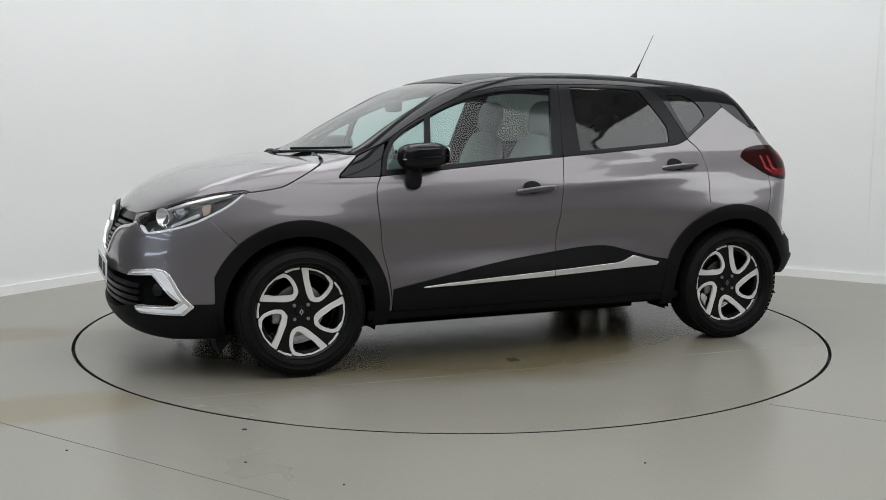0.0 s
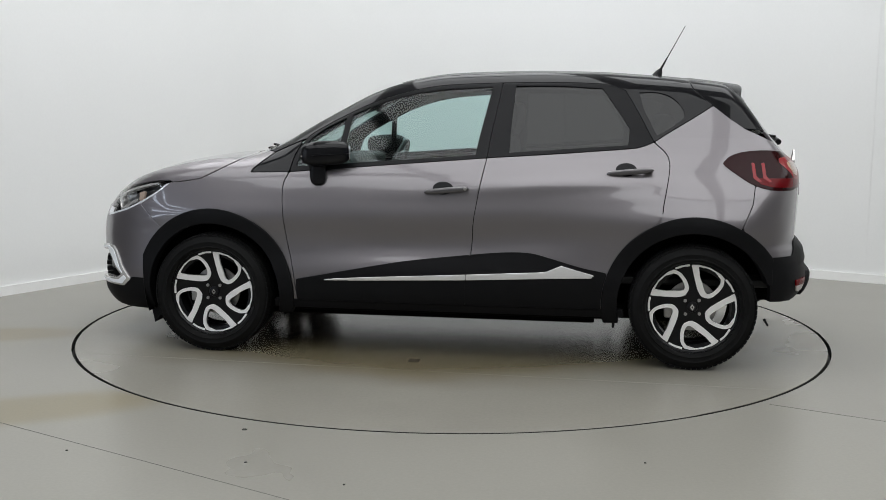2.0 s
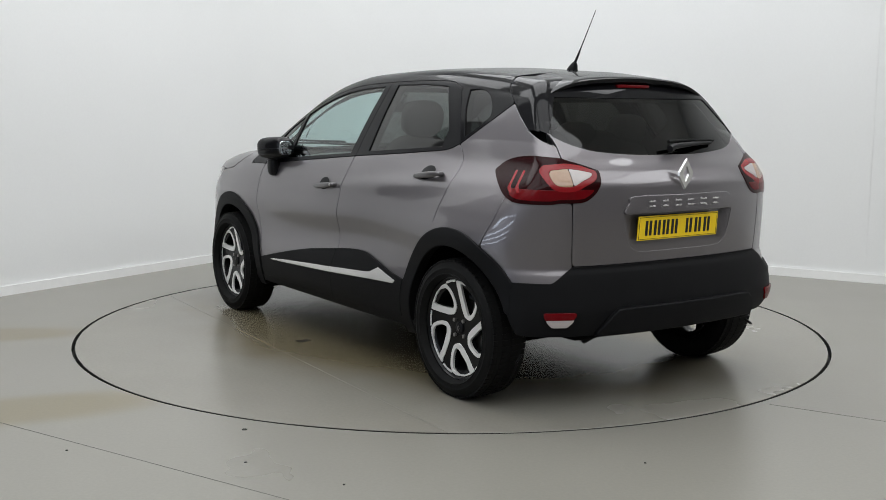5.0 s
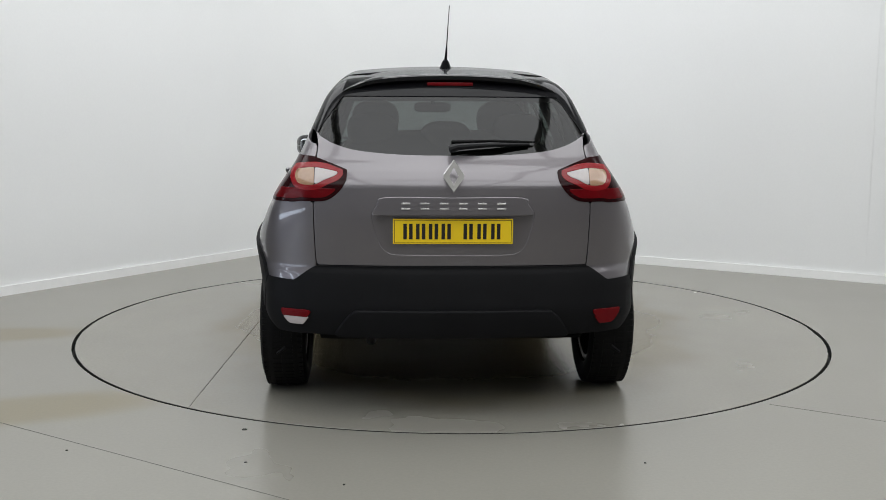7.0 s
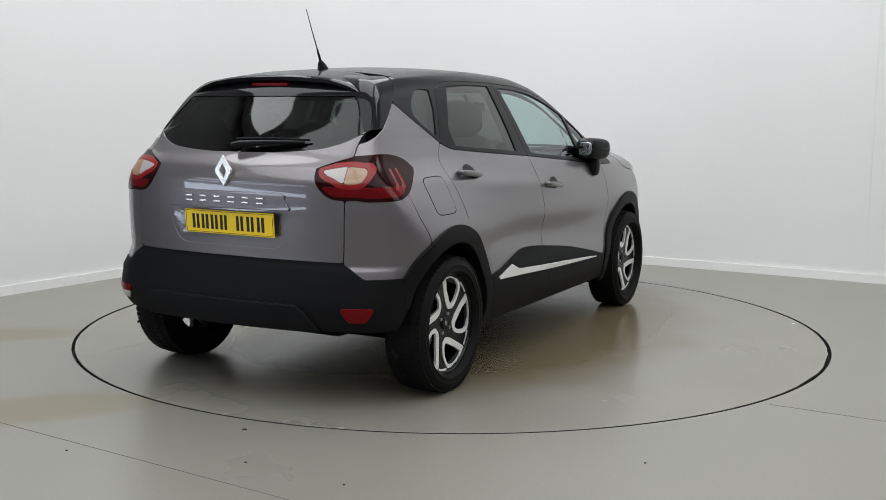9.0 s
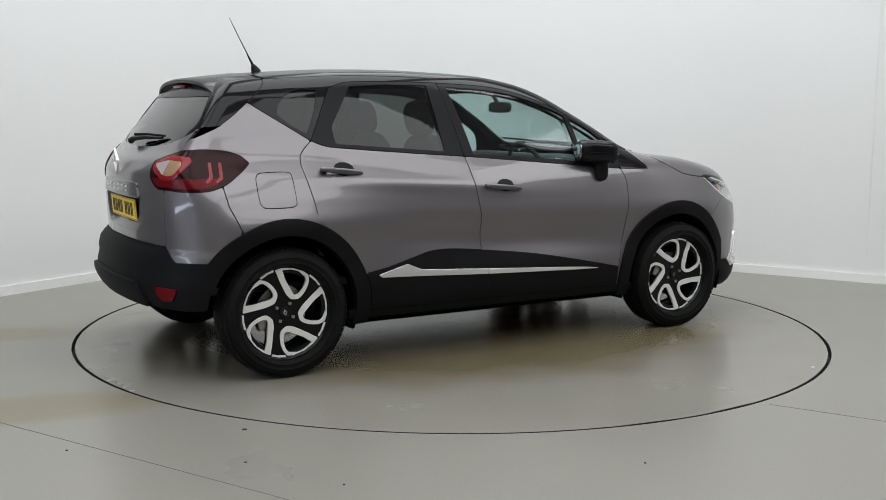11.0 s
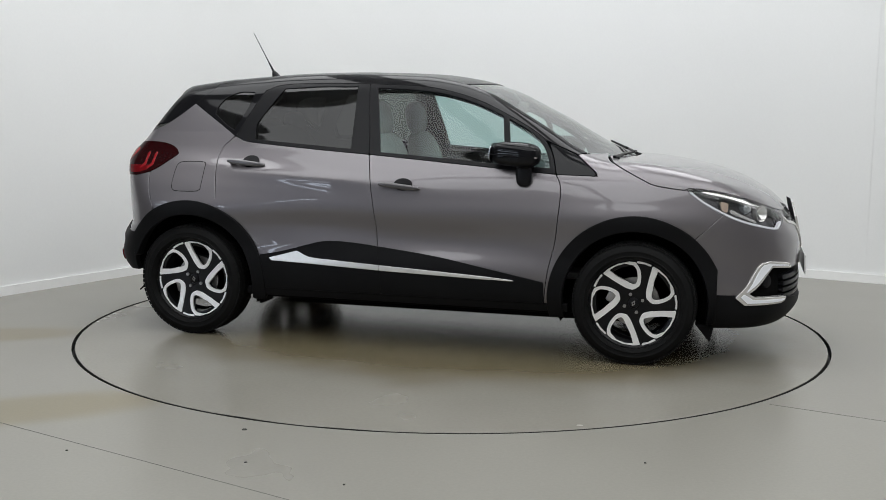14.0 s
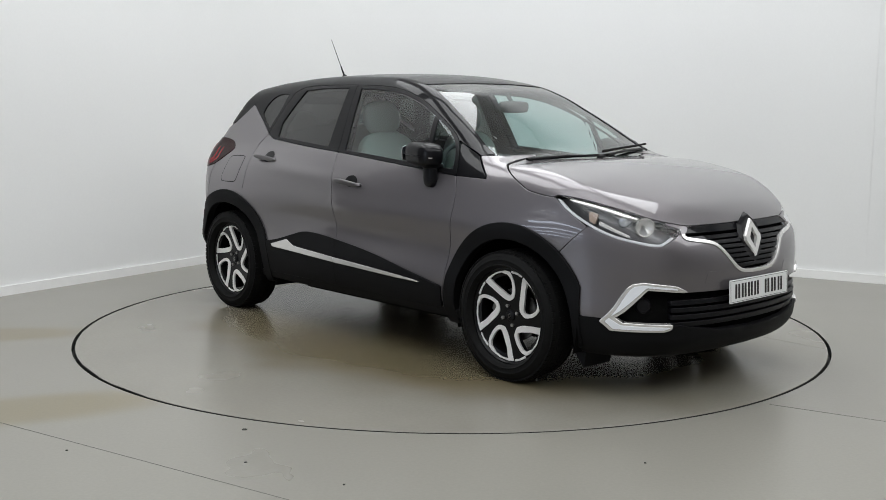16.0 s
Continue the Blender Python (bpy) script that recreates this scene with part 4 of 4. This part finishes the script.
# rear lamps: dark red lens, bright guide loop and clear centre
panel("tail_light", H_SURF, lambda p: lamp_r(p) - .003, DARKRED, car, out=.004, thick=.03, mirror=True, label="dark red tail light wrapping the corner", fine=1)
CENTRE = curve([(.672, 1.082), (.60, 1.088), (.53, 1.078), (.495, 1.068), (.51, 1.05), (.55, 1.034), (.60, 1.012), (.66, 1.014), (.682, 1.035), (.684, 1.065), (.672, 1.082)], 4)
zone = lambda p: np.minimum(area(np.abs(p[:, 1]), p[:, 2], CENTRE) - .004, -1.6 - p[:, 0])
GLOW = mat("red_light_guide", (0.2, 0.003, 0.006), 0.25, coat=0.05, emit=0.05)
panel("bulb_lens", H_SURF, both(zone, lambda p: np.abs(p[:, 1]) - .602), WARM_LENS, car, out=.006, thick=.006, mirror=True, label="clear lens with an amber bulb behind", fine=2)
panel("reversing_lens", H_SURF, both(zone, lambda p: .596 - np.abs(p[:, 1])), CLEAR_LENS, car, out=.006, thick=.006, mirror=True, label="clear reversing lens", fine=2)
wide = lambda p: np.minimum(area(np.abs(p[:, 1]), p[:, 2], CENTRE) + .019, -1.55 - p[:, 0])
panel("red_guide", H_SURF, both(lambda p: wide(p), lambda p: -zone(p) - .004, lambda p: lamp_r(p) - .012), GLOW, car, out=.0055, thick=.006, mirror=True, label="glowing red light guide loop", fine=2)
panel("red_lens", H_SURF, both(lambda p: lamp_r(p) - .018, lambda p: .998 - p[:, 2] + .0 * p[:, 0], behind(-1.62)), RED, car, out=.0052, thick=.006, mirror=True, fine=2)
for x0 in (-1.585, -1.635):
    panel("red_guide", H_SURF, both(side([(x0, 1.075), (x0 - .012, 1.075), (x0 - .018, 1.01), (x0 - .045, .985), (x0 - .038, .978), (x0 - .006, 1.0)]), lambda p: lamp_r(p) - .01), GLOW, car, out=.0055, thick=.006, mirror=True, fine=2)
bm = bmesh.new()
box(bm, -1.570, -.105, 1.447, -1.53, .105, 1.463, .004)
part("high_brake_light", bm, RED, car, "red high-mounted brake light")

# ---- grille, intake and trims ----
panel("grille_backing", F_SURF, lambda p: grille_f(p) + .004, LINER, car, out=-.035, thick=.01)
grille_rim = lambda p: np.minimum(grille_f(p) + .011, -grille_f(p) + .002)
panel("grille_trim", F_SURF, both(grille_rim, lambda p: .775 - p[:, 2] + .0 * p[:, 1]), CHROME, car, out=.006, thick=.02, label="chrome trim under the grille", fine=2)
for k in range(7):
    z = .615 + .024 * k
    panel("grille_bar", F_SURF, both(lambda p: grille_f(p) - .003, lambda p: .0065 - np.abs(p[:, 2] - z)), GLOSS, car, out=-.006, thick=.03, fine=2)
panel("grille_top_bar", F_SURF, both(lambda p: grille_f(p) - .001, above(.782)), GLOSS, car, out=-.004, thick=.03, fine=2)
panel("intake_backing", F_SURF, lambda p: intake_f(p) + .004, LINER, car, out=-.04, thick=.01)
for z in (.36, .395, .43, .465):
    panel("intake_bar", F_SURF, both(lambda p: intake_f(p) - .003, lambda p: .009 - np.abs(p[:, 2] - z), lambda p: .55 - np.abs(p[:, 1])), SATIN, car, out=-.01, thick=.03, fine=2)
panel("fog_surround", H_SURF, fog_f, CHROME, car, out=.010, thick=.03, mirror=True, roll=.005, label="silver C-shaped fog lamp surround", fine=2)
panel("fog_light_strip", H_SURF, both(lambda p: fog_f(p) - .0085), LED, car, out=.0125, thick=.004, mirror=True, roll=.001, fine=2)
for s in (1, -1):
    bm = lathe([(.0005, .012), (.03, .009), (.036, .0), (.038, -.03)], 28)
    d = Vector((.75, .66 * s, 0)).to_track_quat("Y", "Z").to_matrix().to_4x4()
    for v in bm.verts:
        v.co = Matrix.Translation((1.975, .635 * s, .45)) @ d @ v.co
    part("fog_lamp", bm, SATIN, car)


def rhombus(w, h, depth, inner, m, name, material):
    bm = bmesh.new()
    out, inn = [(0, h), (w, .12 * h), (w, -.12 * h), (0, -h), (-w, -.12 * h), (-w, .12 * h)], [(0, h * inner), (w * inner * .8, 0), (0, -h * inner), (-w * inner * .8, 0)]
    inn = [(0, h * inner), (w * inner * .75, .05 * h), (w * inner * .75, -.05 * h), (0, -h * inner), (-w * inner * .75, -.05 * h), (-w * inner * .75, .05 * h)]
    rings = []
    for pts, x in ((out, 0), ([(a * .93, b * .93) for a, b in out], depth), ([(a * 1.12, b * 1.08) for a, b in inn], depth), (inn, 0)):
        rings.append([bm.verts.new(m @ Vector((x, a, b))) for a, b in pts])
    for a, b in zip(rings, rings[1:]):
        for i in range(6):
            bm.faces.new([a[i], a[(i + 1) % 6], b[(i + 1) % 6], b[i]])
    return part(name, bm, material, car, "silver diamond-shaped badge", smooth=False)


rhombus(.046, .072, .010, .5, pose(-1.912, 0, 1.058, 0, 3, 180), "rear_badge", CHROME)
rhombus(.068, .096, .014, .5, pose(2.132, 0, .735, 0, -14, 0), "front_badge", CHROME)
bm = bmesh.new()
vs = [(0, .125), (.075, .07), (.09, 0), (.07, -.08), (0, -.13), (-.07, -.08), (-.09, 0), (-.075, .07)]
a = [bm.verts.new(pose(2.112, 0, .735, 0, -14, 0) @ Vector((0, y, z))) for y, z in vs]
b = [bm.verts.new(pose(2.133, 0, .735, 0, -14, 0) @ Vector((0, y * .9, z * .92))) for y, z in vs]
bm.faces.new(b)
for i in range(8):
    bm.faces.new([a[i], a[(i + 1) % 8], b[(i + 1) % 8], b[i]])
part("badge_mount", bm, GLOSS, car, smooth=False)


def number_plate(name, m, colour, label):
    bm = bmesh.new()
    box(bm, 0, -.26, -.0555, .006, .26, .0555, .002)
    for v in bm.verts:
        v.co = m @ v.co
    pl = part(name, bm, colour, car, label, smooth=False)
    xs = [-.195, -.14, -.085, -.03, .065, .125, .185]
    for x in xs:
        for dx in (-.0125, .0125):
            bm = bmesh.new()
            box(bm, .006, x + dx - .0075, -.034, .0075, x + dx + .0075, .034)
            for v in bm.verts:
                v.co = m @ v.co
            part("bar", bm, INK, pl, smooth=False)
    bm = bmesh.new()
    for y0, z0, y1, z1 in ((-.252, .0485, .252, .0500), (-.252, -.0500, .252, -.0485), (-.254, -.050, -.252, .050), (.252, -.050, .254, .050)):
        box(bm, .006, y0, z0, .0068, y1, z1)
    for v in bm.verts:
        v.co = m @ v.co
    part("plate_border", bm, INK, pl, smooth=False)


number_plate("rear_number_plate", pose(-1.882, 0, .818, 0, 4, 180), YELLOW, "yellow rear registration plate with dark bars")
number_plate("front_number_plate", pose(2.185, 0, .498, 0, -3, 0), WHITE_PLATE, "white front registration plate with dark bars")
# raised bar across the recess, with six small letter blocks drawn as bars
BAR = curve([(.35, .892), (.32, .935), (.29, .962), (0, .962)], 4)
BAR = [(0, .893)] + BAR
BAR = BAR + [(-a, b) for a, b in BAR[::-1]]
panel("handle_bar", F_SURF, both(lambda p: area(p[:, 1], p[:, 2], BAR), behind(-1.5)), PAINT, car, out=.010, thick=.03, roll=.006, fine=1)
for k in range(6):
    bm = bmesh.new()
    for dz in (-.011, .011):
        box(bm, 0, -.019, dz - .0035, .004, .019, dz + .0035, .001)
    m = pose(-1.917, .205 - .082 * k, .930, 0, 0, 180)
    for v in bm.verts:
        v.co = m @ v.co
    part("lettering_bar", bm, CHROME, car, smooth=False)

# ---- handles, fuel flap, mirrors, wipers, aerial ----


def rounded(bm, m, sx, sy, sz, power=3.0, nu=28, nv=16):
    """A soft-edged block (superellipsoid)."""
    rows = []
    sg = lambda c: math.copysign(abs(c) ** (2 / power), c)
    for j in range(nv + 1):
        b = -math.pi / 2 + math.pi * j / nv
        rows.append([bm.verts.new(m @ Vector((sx * sg(math.cos(b)) * sg(math.cos(2 * math.pi * i / nu)), sy * sg(math.cos(b)) * sg(math.sin(2 * math.pi * i / nu)), sz * sg(math.sin(b)))))
                     for i in range(nu)])
    for a, b in zip(rows, rows[1:]):
        for i in range(nu):
            bm.faces.new([a[i], a[(i + 1) % nu], b[(i + 1) % nu], b[i]])
    bmesh.ops.remove_doubles(bm, verts=bm.verts, dist=1e-5)


def at_side(x, z):
    return float(width(np.array([x]), np.array([z]))[0])


HANDLE = mat("grey_painted_handle", (0.09, 0.084, 0.087), 0.35, 0.6, coat=0.8, grain=0.08, scale=300)
for s in (1, -1):
    for hx, hz, tl in ((-.005, .917, 5.5), (-.965, 1.025, 5.5)):
        y = at_side(hx, hz)
        bm = bmesh.new()
        rounded(bm, pose(hx, s * (y + .022), hz, 0, tl, -2.5 * s), .122, .013, .0155, 2.6)
        h = part("door_handle", bm, HANDLE, car, "grey painted door handle")
        bm = bmesh.new()
        rounded(bm, pose(hx + .095, s * (y + .008), hz - .008, 0, tl, 0), .02, .02, .011)
        part("handle_foot", bm, HANDLE, h)
        bm = bmesh.new()
        rounded(bm, pose(hx - .095, s * (y + .008), hz + .009, 0, tl, 0), .022, .02, .012)
        part("handle_foot", bm, HANDLE, h)
        # finger scoop behind the handle: a proud black disc painted as the recess's shade
        bm = bmesh.new()
        n = 28
        c = bm.verts.new((hx + .02, s * (at_side(hx, hz + .004) + .0022), hz + .006))
        rg = []
        for i in range(n):
            a = 2 * math.pi * i / n
            px, pz = hx + .02 + .055 * math.cos(a), hz + .010 + .034 * math.sin(a)
            rg.append(bm.verts.new((px, s * (at_side(px, pz) + .0032), pz)))
        md = [bm.verts.new(v.co.lerp(c.co, .35)) for v in rg]
        for i in range(n):
            bm.faces.new([rg[i], rg[(i + 1) % n], md[(i + 1) % n], md[i]])
            bm.faces.new([md[i], md[(i + 1) % n], c])
        part("handle_scoop", bm, SATIN, car)
    bm = bmesh.new()
    if s == 1:
        y = at_side(-.10, .926)
        bm2 = lathe([(.0005, .002), (.008, .002), (.009, 0)], 16)
        for v in bm2.verts:
            v.co = Matrix.Translation((-.108, y + .036, .927)) @ v.co
        part("key_lock", bm2, STEEL, car)
    # door mirror
    rounded(bm, pose(.655, s * .824, 1.105, 0, 3, s * 12), .135, .070, .066, 3.2, 36, 20)
    mh = part("door_mirror", bm, GLOSS, car, "gloss black door mirror")
    bm = bmesh.new()
    rounded(bm, pose(.645, s * .826, 1.098, 0, 3, s * 12), .138, .072, .006, 2.5, 36, 8)
    part("mirror_seam", bm, SATIN, mh)
    bm = bmesh.new()
    rounded(bm, pose(.524, s * .818, 1.107, 0, 3, s * 12), .005, .046, .042, 4)
    part("mirror_glass", bm, mat("mirror_silver", (0.5, 0.52, 0.55), 0.04, 1.0), mh)
    bm = bmesh.new()
    rounded(bm, pose(.70, s * .818, .995, 0, 0, s * 5), .043, .03, .064, 3)
    rounded(bm, pose(.70, s * .80, 1.045, 0, 0, s * 5), .05, .06, .02, 2.4)
    part("mirror_arm", bm, SATIN, mh)
fuel = curve([(-1.25, 1.02), (-1.24, 1.005), (-1.24, .885), (-1.25, .865), (-1.28, .858), (-1.39, .858), (-1.42, .87), (-1.428, .90), (-1.425, .99), (-1.41, 1.015), (-1.38, 1.022), (-1.28, 1.024), (-1.25, 1.02)], 3)
fv = panel("fuel_flap", H_SURF, side(fuel), PAINT, car, out=.0015, thick=.004, mirror=True, roll=.001, fine=2)
bpy.data.objects.remove(fv[0])
fr = panel("fuel_flap_gap", H_SURF, both(side(fuel, -.0045), lambda p: -side(fuel)(p) - .001), LINER, car, out=.0008, thick=.004, mirror=True, roll=0, fine=3)
bpy.data.objects.remove(fr[0])


def rod(bm, pts, r0, r1, n=10):
    pts = [Vector(p) for p in pts]
    rows = []
    for i, p in enumerate(pts):
        d = (pts[min(i + 1, len(pts) - 1)] - pts[max(i - 1, 0)]).normalized()
        q = d.to_track_quat("Z", "Y")
        r = r0 + (r1 - r0) * i / (len(pts) - 1)
        rows.append([bm.verts.new(p + q @ Vector((r * math.cos(2 * math.pi * k / n), r * math.sin(2 * math.pi * k / n), 0))) for k in range(n)])
    for a, b in zip(rows, rows[1:]):
        for k in range(n):
            bm.faces.new([a[k], a[(k + 1) % n], b[(k + 1) % n], b[k]])
    bm.faces.new(rows[0][::-1])
    bm.faces.new(rows[-1])


bm = bmesh.new()
rod(bm, [(-1.126, 0, 1.540), (-1.134, 0, 1.558), (-1.142, 0, 1.573), (-1.146, 0, 1.583)], .03, .011, 16)
aer = part("aerial_base", bm, SATIN, car)
bm = bmesh.new()
rod(bm, [(-1.144, 0, 1.578), (-1.168, -.002, 1.622), (-1.18, -.003, 1.645)], .0075, .004)
rod(bm, [(-1.18, -.003, 1.645), (-1.23, -.006, 1.738), (-1.28, -.01, 1.833)], .003, .0018)
part("aerial_mast", bm, SATIN, aer)


def glass_point(x, y):
    return (x, y, float(ROOF(np.array([x]))[0] - CROWN(np.array([x]))[0] * (y / .7) ** 2))


for (x0, y0), (x1, y1) in (((1.225, -.07), (1.05, .57)), ((1.15, -.55), (1.205, -.04))):
    bm = bmesh.new()
    a, b = Vector(glass_point(x0, y0)) + Vector((0, 0, .006)), Vector(glass_point(x1, y1)) + Vector((0, 0, .010))
    rod(bm, [a + Vector((.02, .02, -.015)), a, a.lerp(b, .5) + Vector((0, 0, .006)), b], .011, .006)
    w = part("wiper_arm", bm, SATIN, car)
    bm = bmesh.new()
    c = Vector(glass_point(x1 - .03, (y0 + y1) / 2)) - (a + b) / 2 + Vector((0, 0, .012))
    rod(bm, [a.lerp(b, .2) + c * .3, a.lerp(b, .6) + c * .3, a.lerp(b, 1.15) + c * .3], .008, .006)
    part("wiper_blade", bm, RUBBER, w)
bm = bmesh.new()
rod(bm, [(-1.83, .015, 1.168), (-1.825, -.025, 1.18), (-1.80, -.165, 1.188), (-1.76, -.34, 1.19)], .018, .007)
rw = part("rear_wiper_arm", bm, SATIN, car)
bm = bmesh.new()
rod(bm, [(-1.81, .005, 1.20), (-1.79, -.165, 1.205), (-1.752, -.365, 1.20)], .008, .005)
part("rear_wiper_blade", bm, RUBBER, rw)
panel("cowl", F_SURF, both(lambda p: -cowl(p) - .001, lambda p: cowl(p) + .05, above(1.0), lambda p: .64 - np.abs(p[:, 1])), SATIN, car, out=-.012, thick=.01)

# ---- cabin ----


def seat(m, wide, name, label):
    bm = bmesh.new()
    rounded(bm, m @ pose(.02, 0, .12, 0, -4, 0), .27, wide, .085, 4)
    sb = part(name, bm, FABRIC, car, label)
    bm = bmesh.new()
    rounded(bm, m @ pose(-.29, 0, .42, 0, -16, 0), .075, wide * .96, .33, 3.4)
    part("backrest", bm, FABRIC, sb)
    return sb


for s in (1, -1):
    sm = pose(.12, s * .36, .46)
    sb = seat(sm, .24, "front_seat", "light grey front seat with headrest")
    bm = bmesh.new()
    rounded(bm, sm @ pose(-.40, 0, .83, 0, -10, 0), .055, .135, .105, 2.6)
    part("headrest", bm, FABRIC, sb)
    bm = bmesh.new()
    for dy in (-.06, .06):
        rod(bm, [sm @ Vector((-.37, dy, .68)), sm @ Vector((-.395, dy, .78))], .006, .006)
    part("headrest_post", bm, STEEL, sb)
rm = pose(-.78, 0, .50)
rs = seat(rm, .60, "rear_seat", "light grey rear bench seat")
for y, up in ((.36, .74), (0, .70), (-.36, .74)):
    bm = bmesh.new()
    rounded(bm, rm @ pose(-.38, y, up, 0, -10, 0), .05, .125, .085, 2.8)
    part("headrest", bm, FABRIC, rs)
bm = bmesh.new()
rounded(bm, pose(.86, 0, .93, 0, 14, 0), .28, .70, .10, 4.5)
rounded(bm, pose(.70, -.36, 1.03, 0, 0, 0), .12, .17, .045, 3)
part("dashboard", bm, TRIM_DARK, car)
bm = bmesh.new()
M = pose(.50, -.36, .98, 0, 65, 0)
nseg = 40
rows = []
for i in range(nseg):
    a = 2 * math.pi * i / nseg
    c = Vector((.175 * math.cos(a), .175 * math.sin(a), 0))
    e = c.normalized()
    rows.append([bm.verts.new(M @ (c + e * .014 * math.cos(b) + Vector((0, 0, .014 * math.sin(b))))) for b in [2 * math.pi * k / 10 for k in range(10)]])
for i in range(nseg):
    for k in range(10):
        bm.faces.new([rows[i][k], rows[(i + 1) % nseg][k], rows[(i + 1) % nseg][(k + 1) % 10], rows[i][(k + 1) % 10]])
rounded(bm, M, .06, .07, .025, 3)
rounded(bm, M @ pose(0, .1, 0), .02, .07, .01, 3)
rounded(bm, M @ pose(0, -.1, 0), .02, .07, .01, 3)
part("steering_wheel", bm, TRIM_DARK, car)
bm = bmesh.new()
rounded(bm, pose(.52, 0, 1.36, 0, 0, 0), .02, .12, .035, 4)
rod(bm, [(.52, 0, 1.37), (.46, 0, 1.44)], .012, .012)
part("cabin_mirror", bm, TRIM_DARK, car)
bm = bmesh.new()
box(bm, -1.7, -.70, .42, 1.1, .70, .46, .01)
part("cabin_floor", bm, TRIM_DARK, car, smooth=False)

# small bumper fittings
panel("tow_cover", H_SURF, both(rear([(.27, .56), (.285, .60), (.36, .60), (.375, .56), (.375, .545), (.27, .545)]), ahead(1.9)), PAINT, car, out=.0012, thick=.004, mirror=True, fine=2, roll=.001)
for s in (1, -1):
    bm = bmesh.new()
    rounded(bm, pose(.735, s * .862, 1.092, 0, 3, s * 28), .05, .02, .006, 2.5)
    part("mirror_indicator", bm, CLEAR_LENS, car)


def motions():
    rows_car, rows_table = [], []
    for i in range(17):
        t = float(i)
        u = t - 8
        a = 202.6137 - 15.6249 * t + 0.0402 * u ** 2 - 0.000065 * u ** 3 - 0.000584 * u ** 4
        turn = pose(0, 0, 0, 0, 0, a)
        rows_car.append((t, turn @ pose(-.0978, .106, 0)))
        rows_table.append((t, turn))
    walk(car, rows_car)
    walk(turntable, rows_table)


motions()
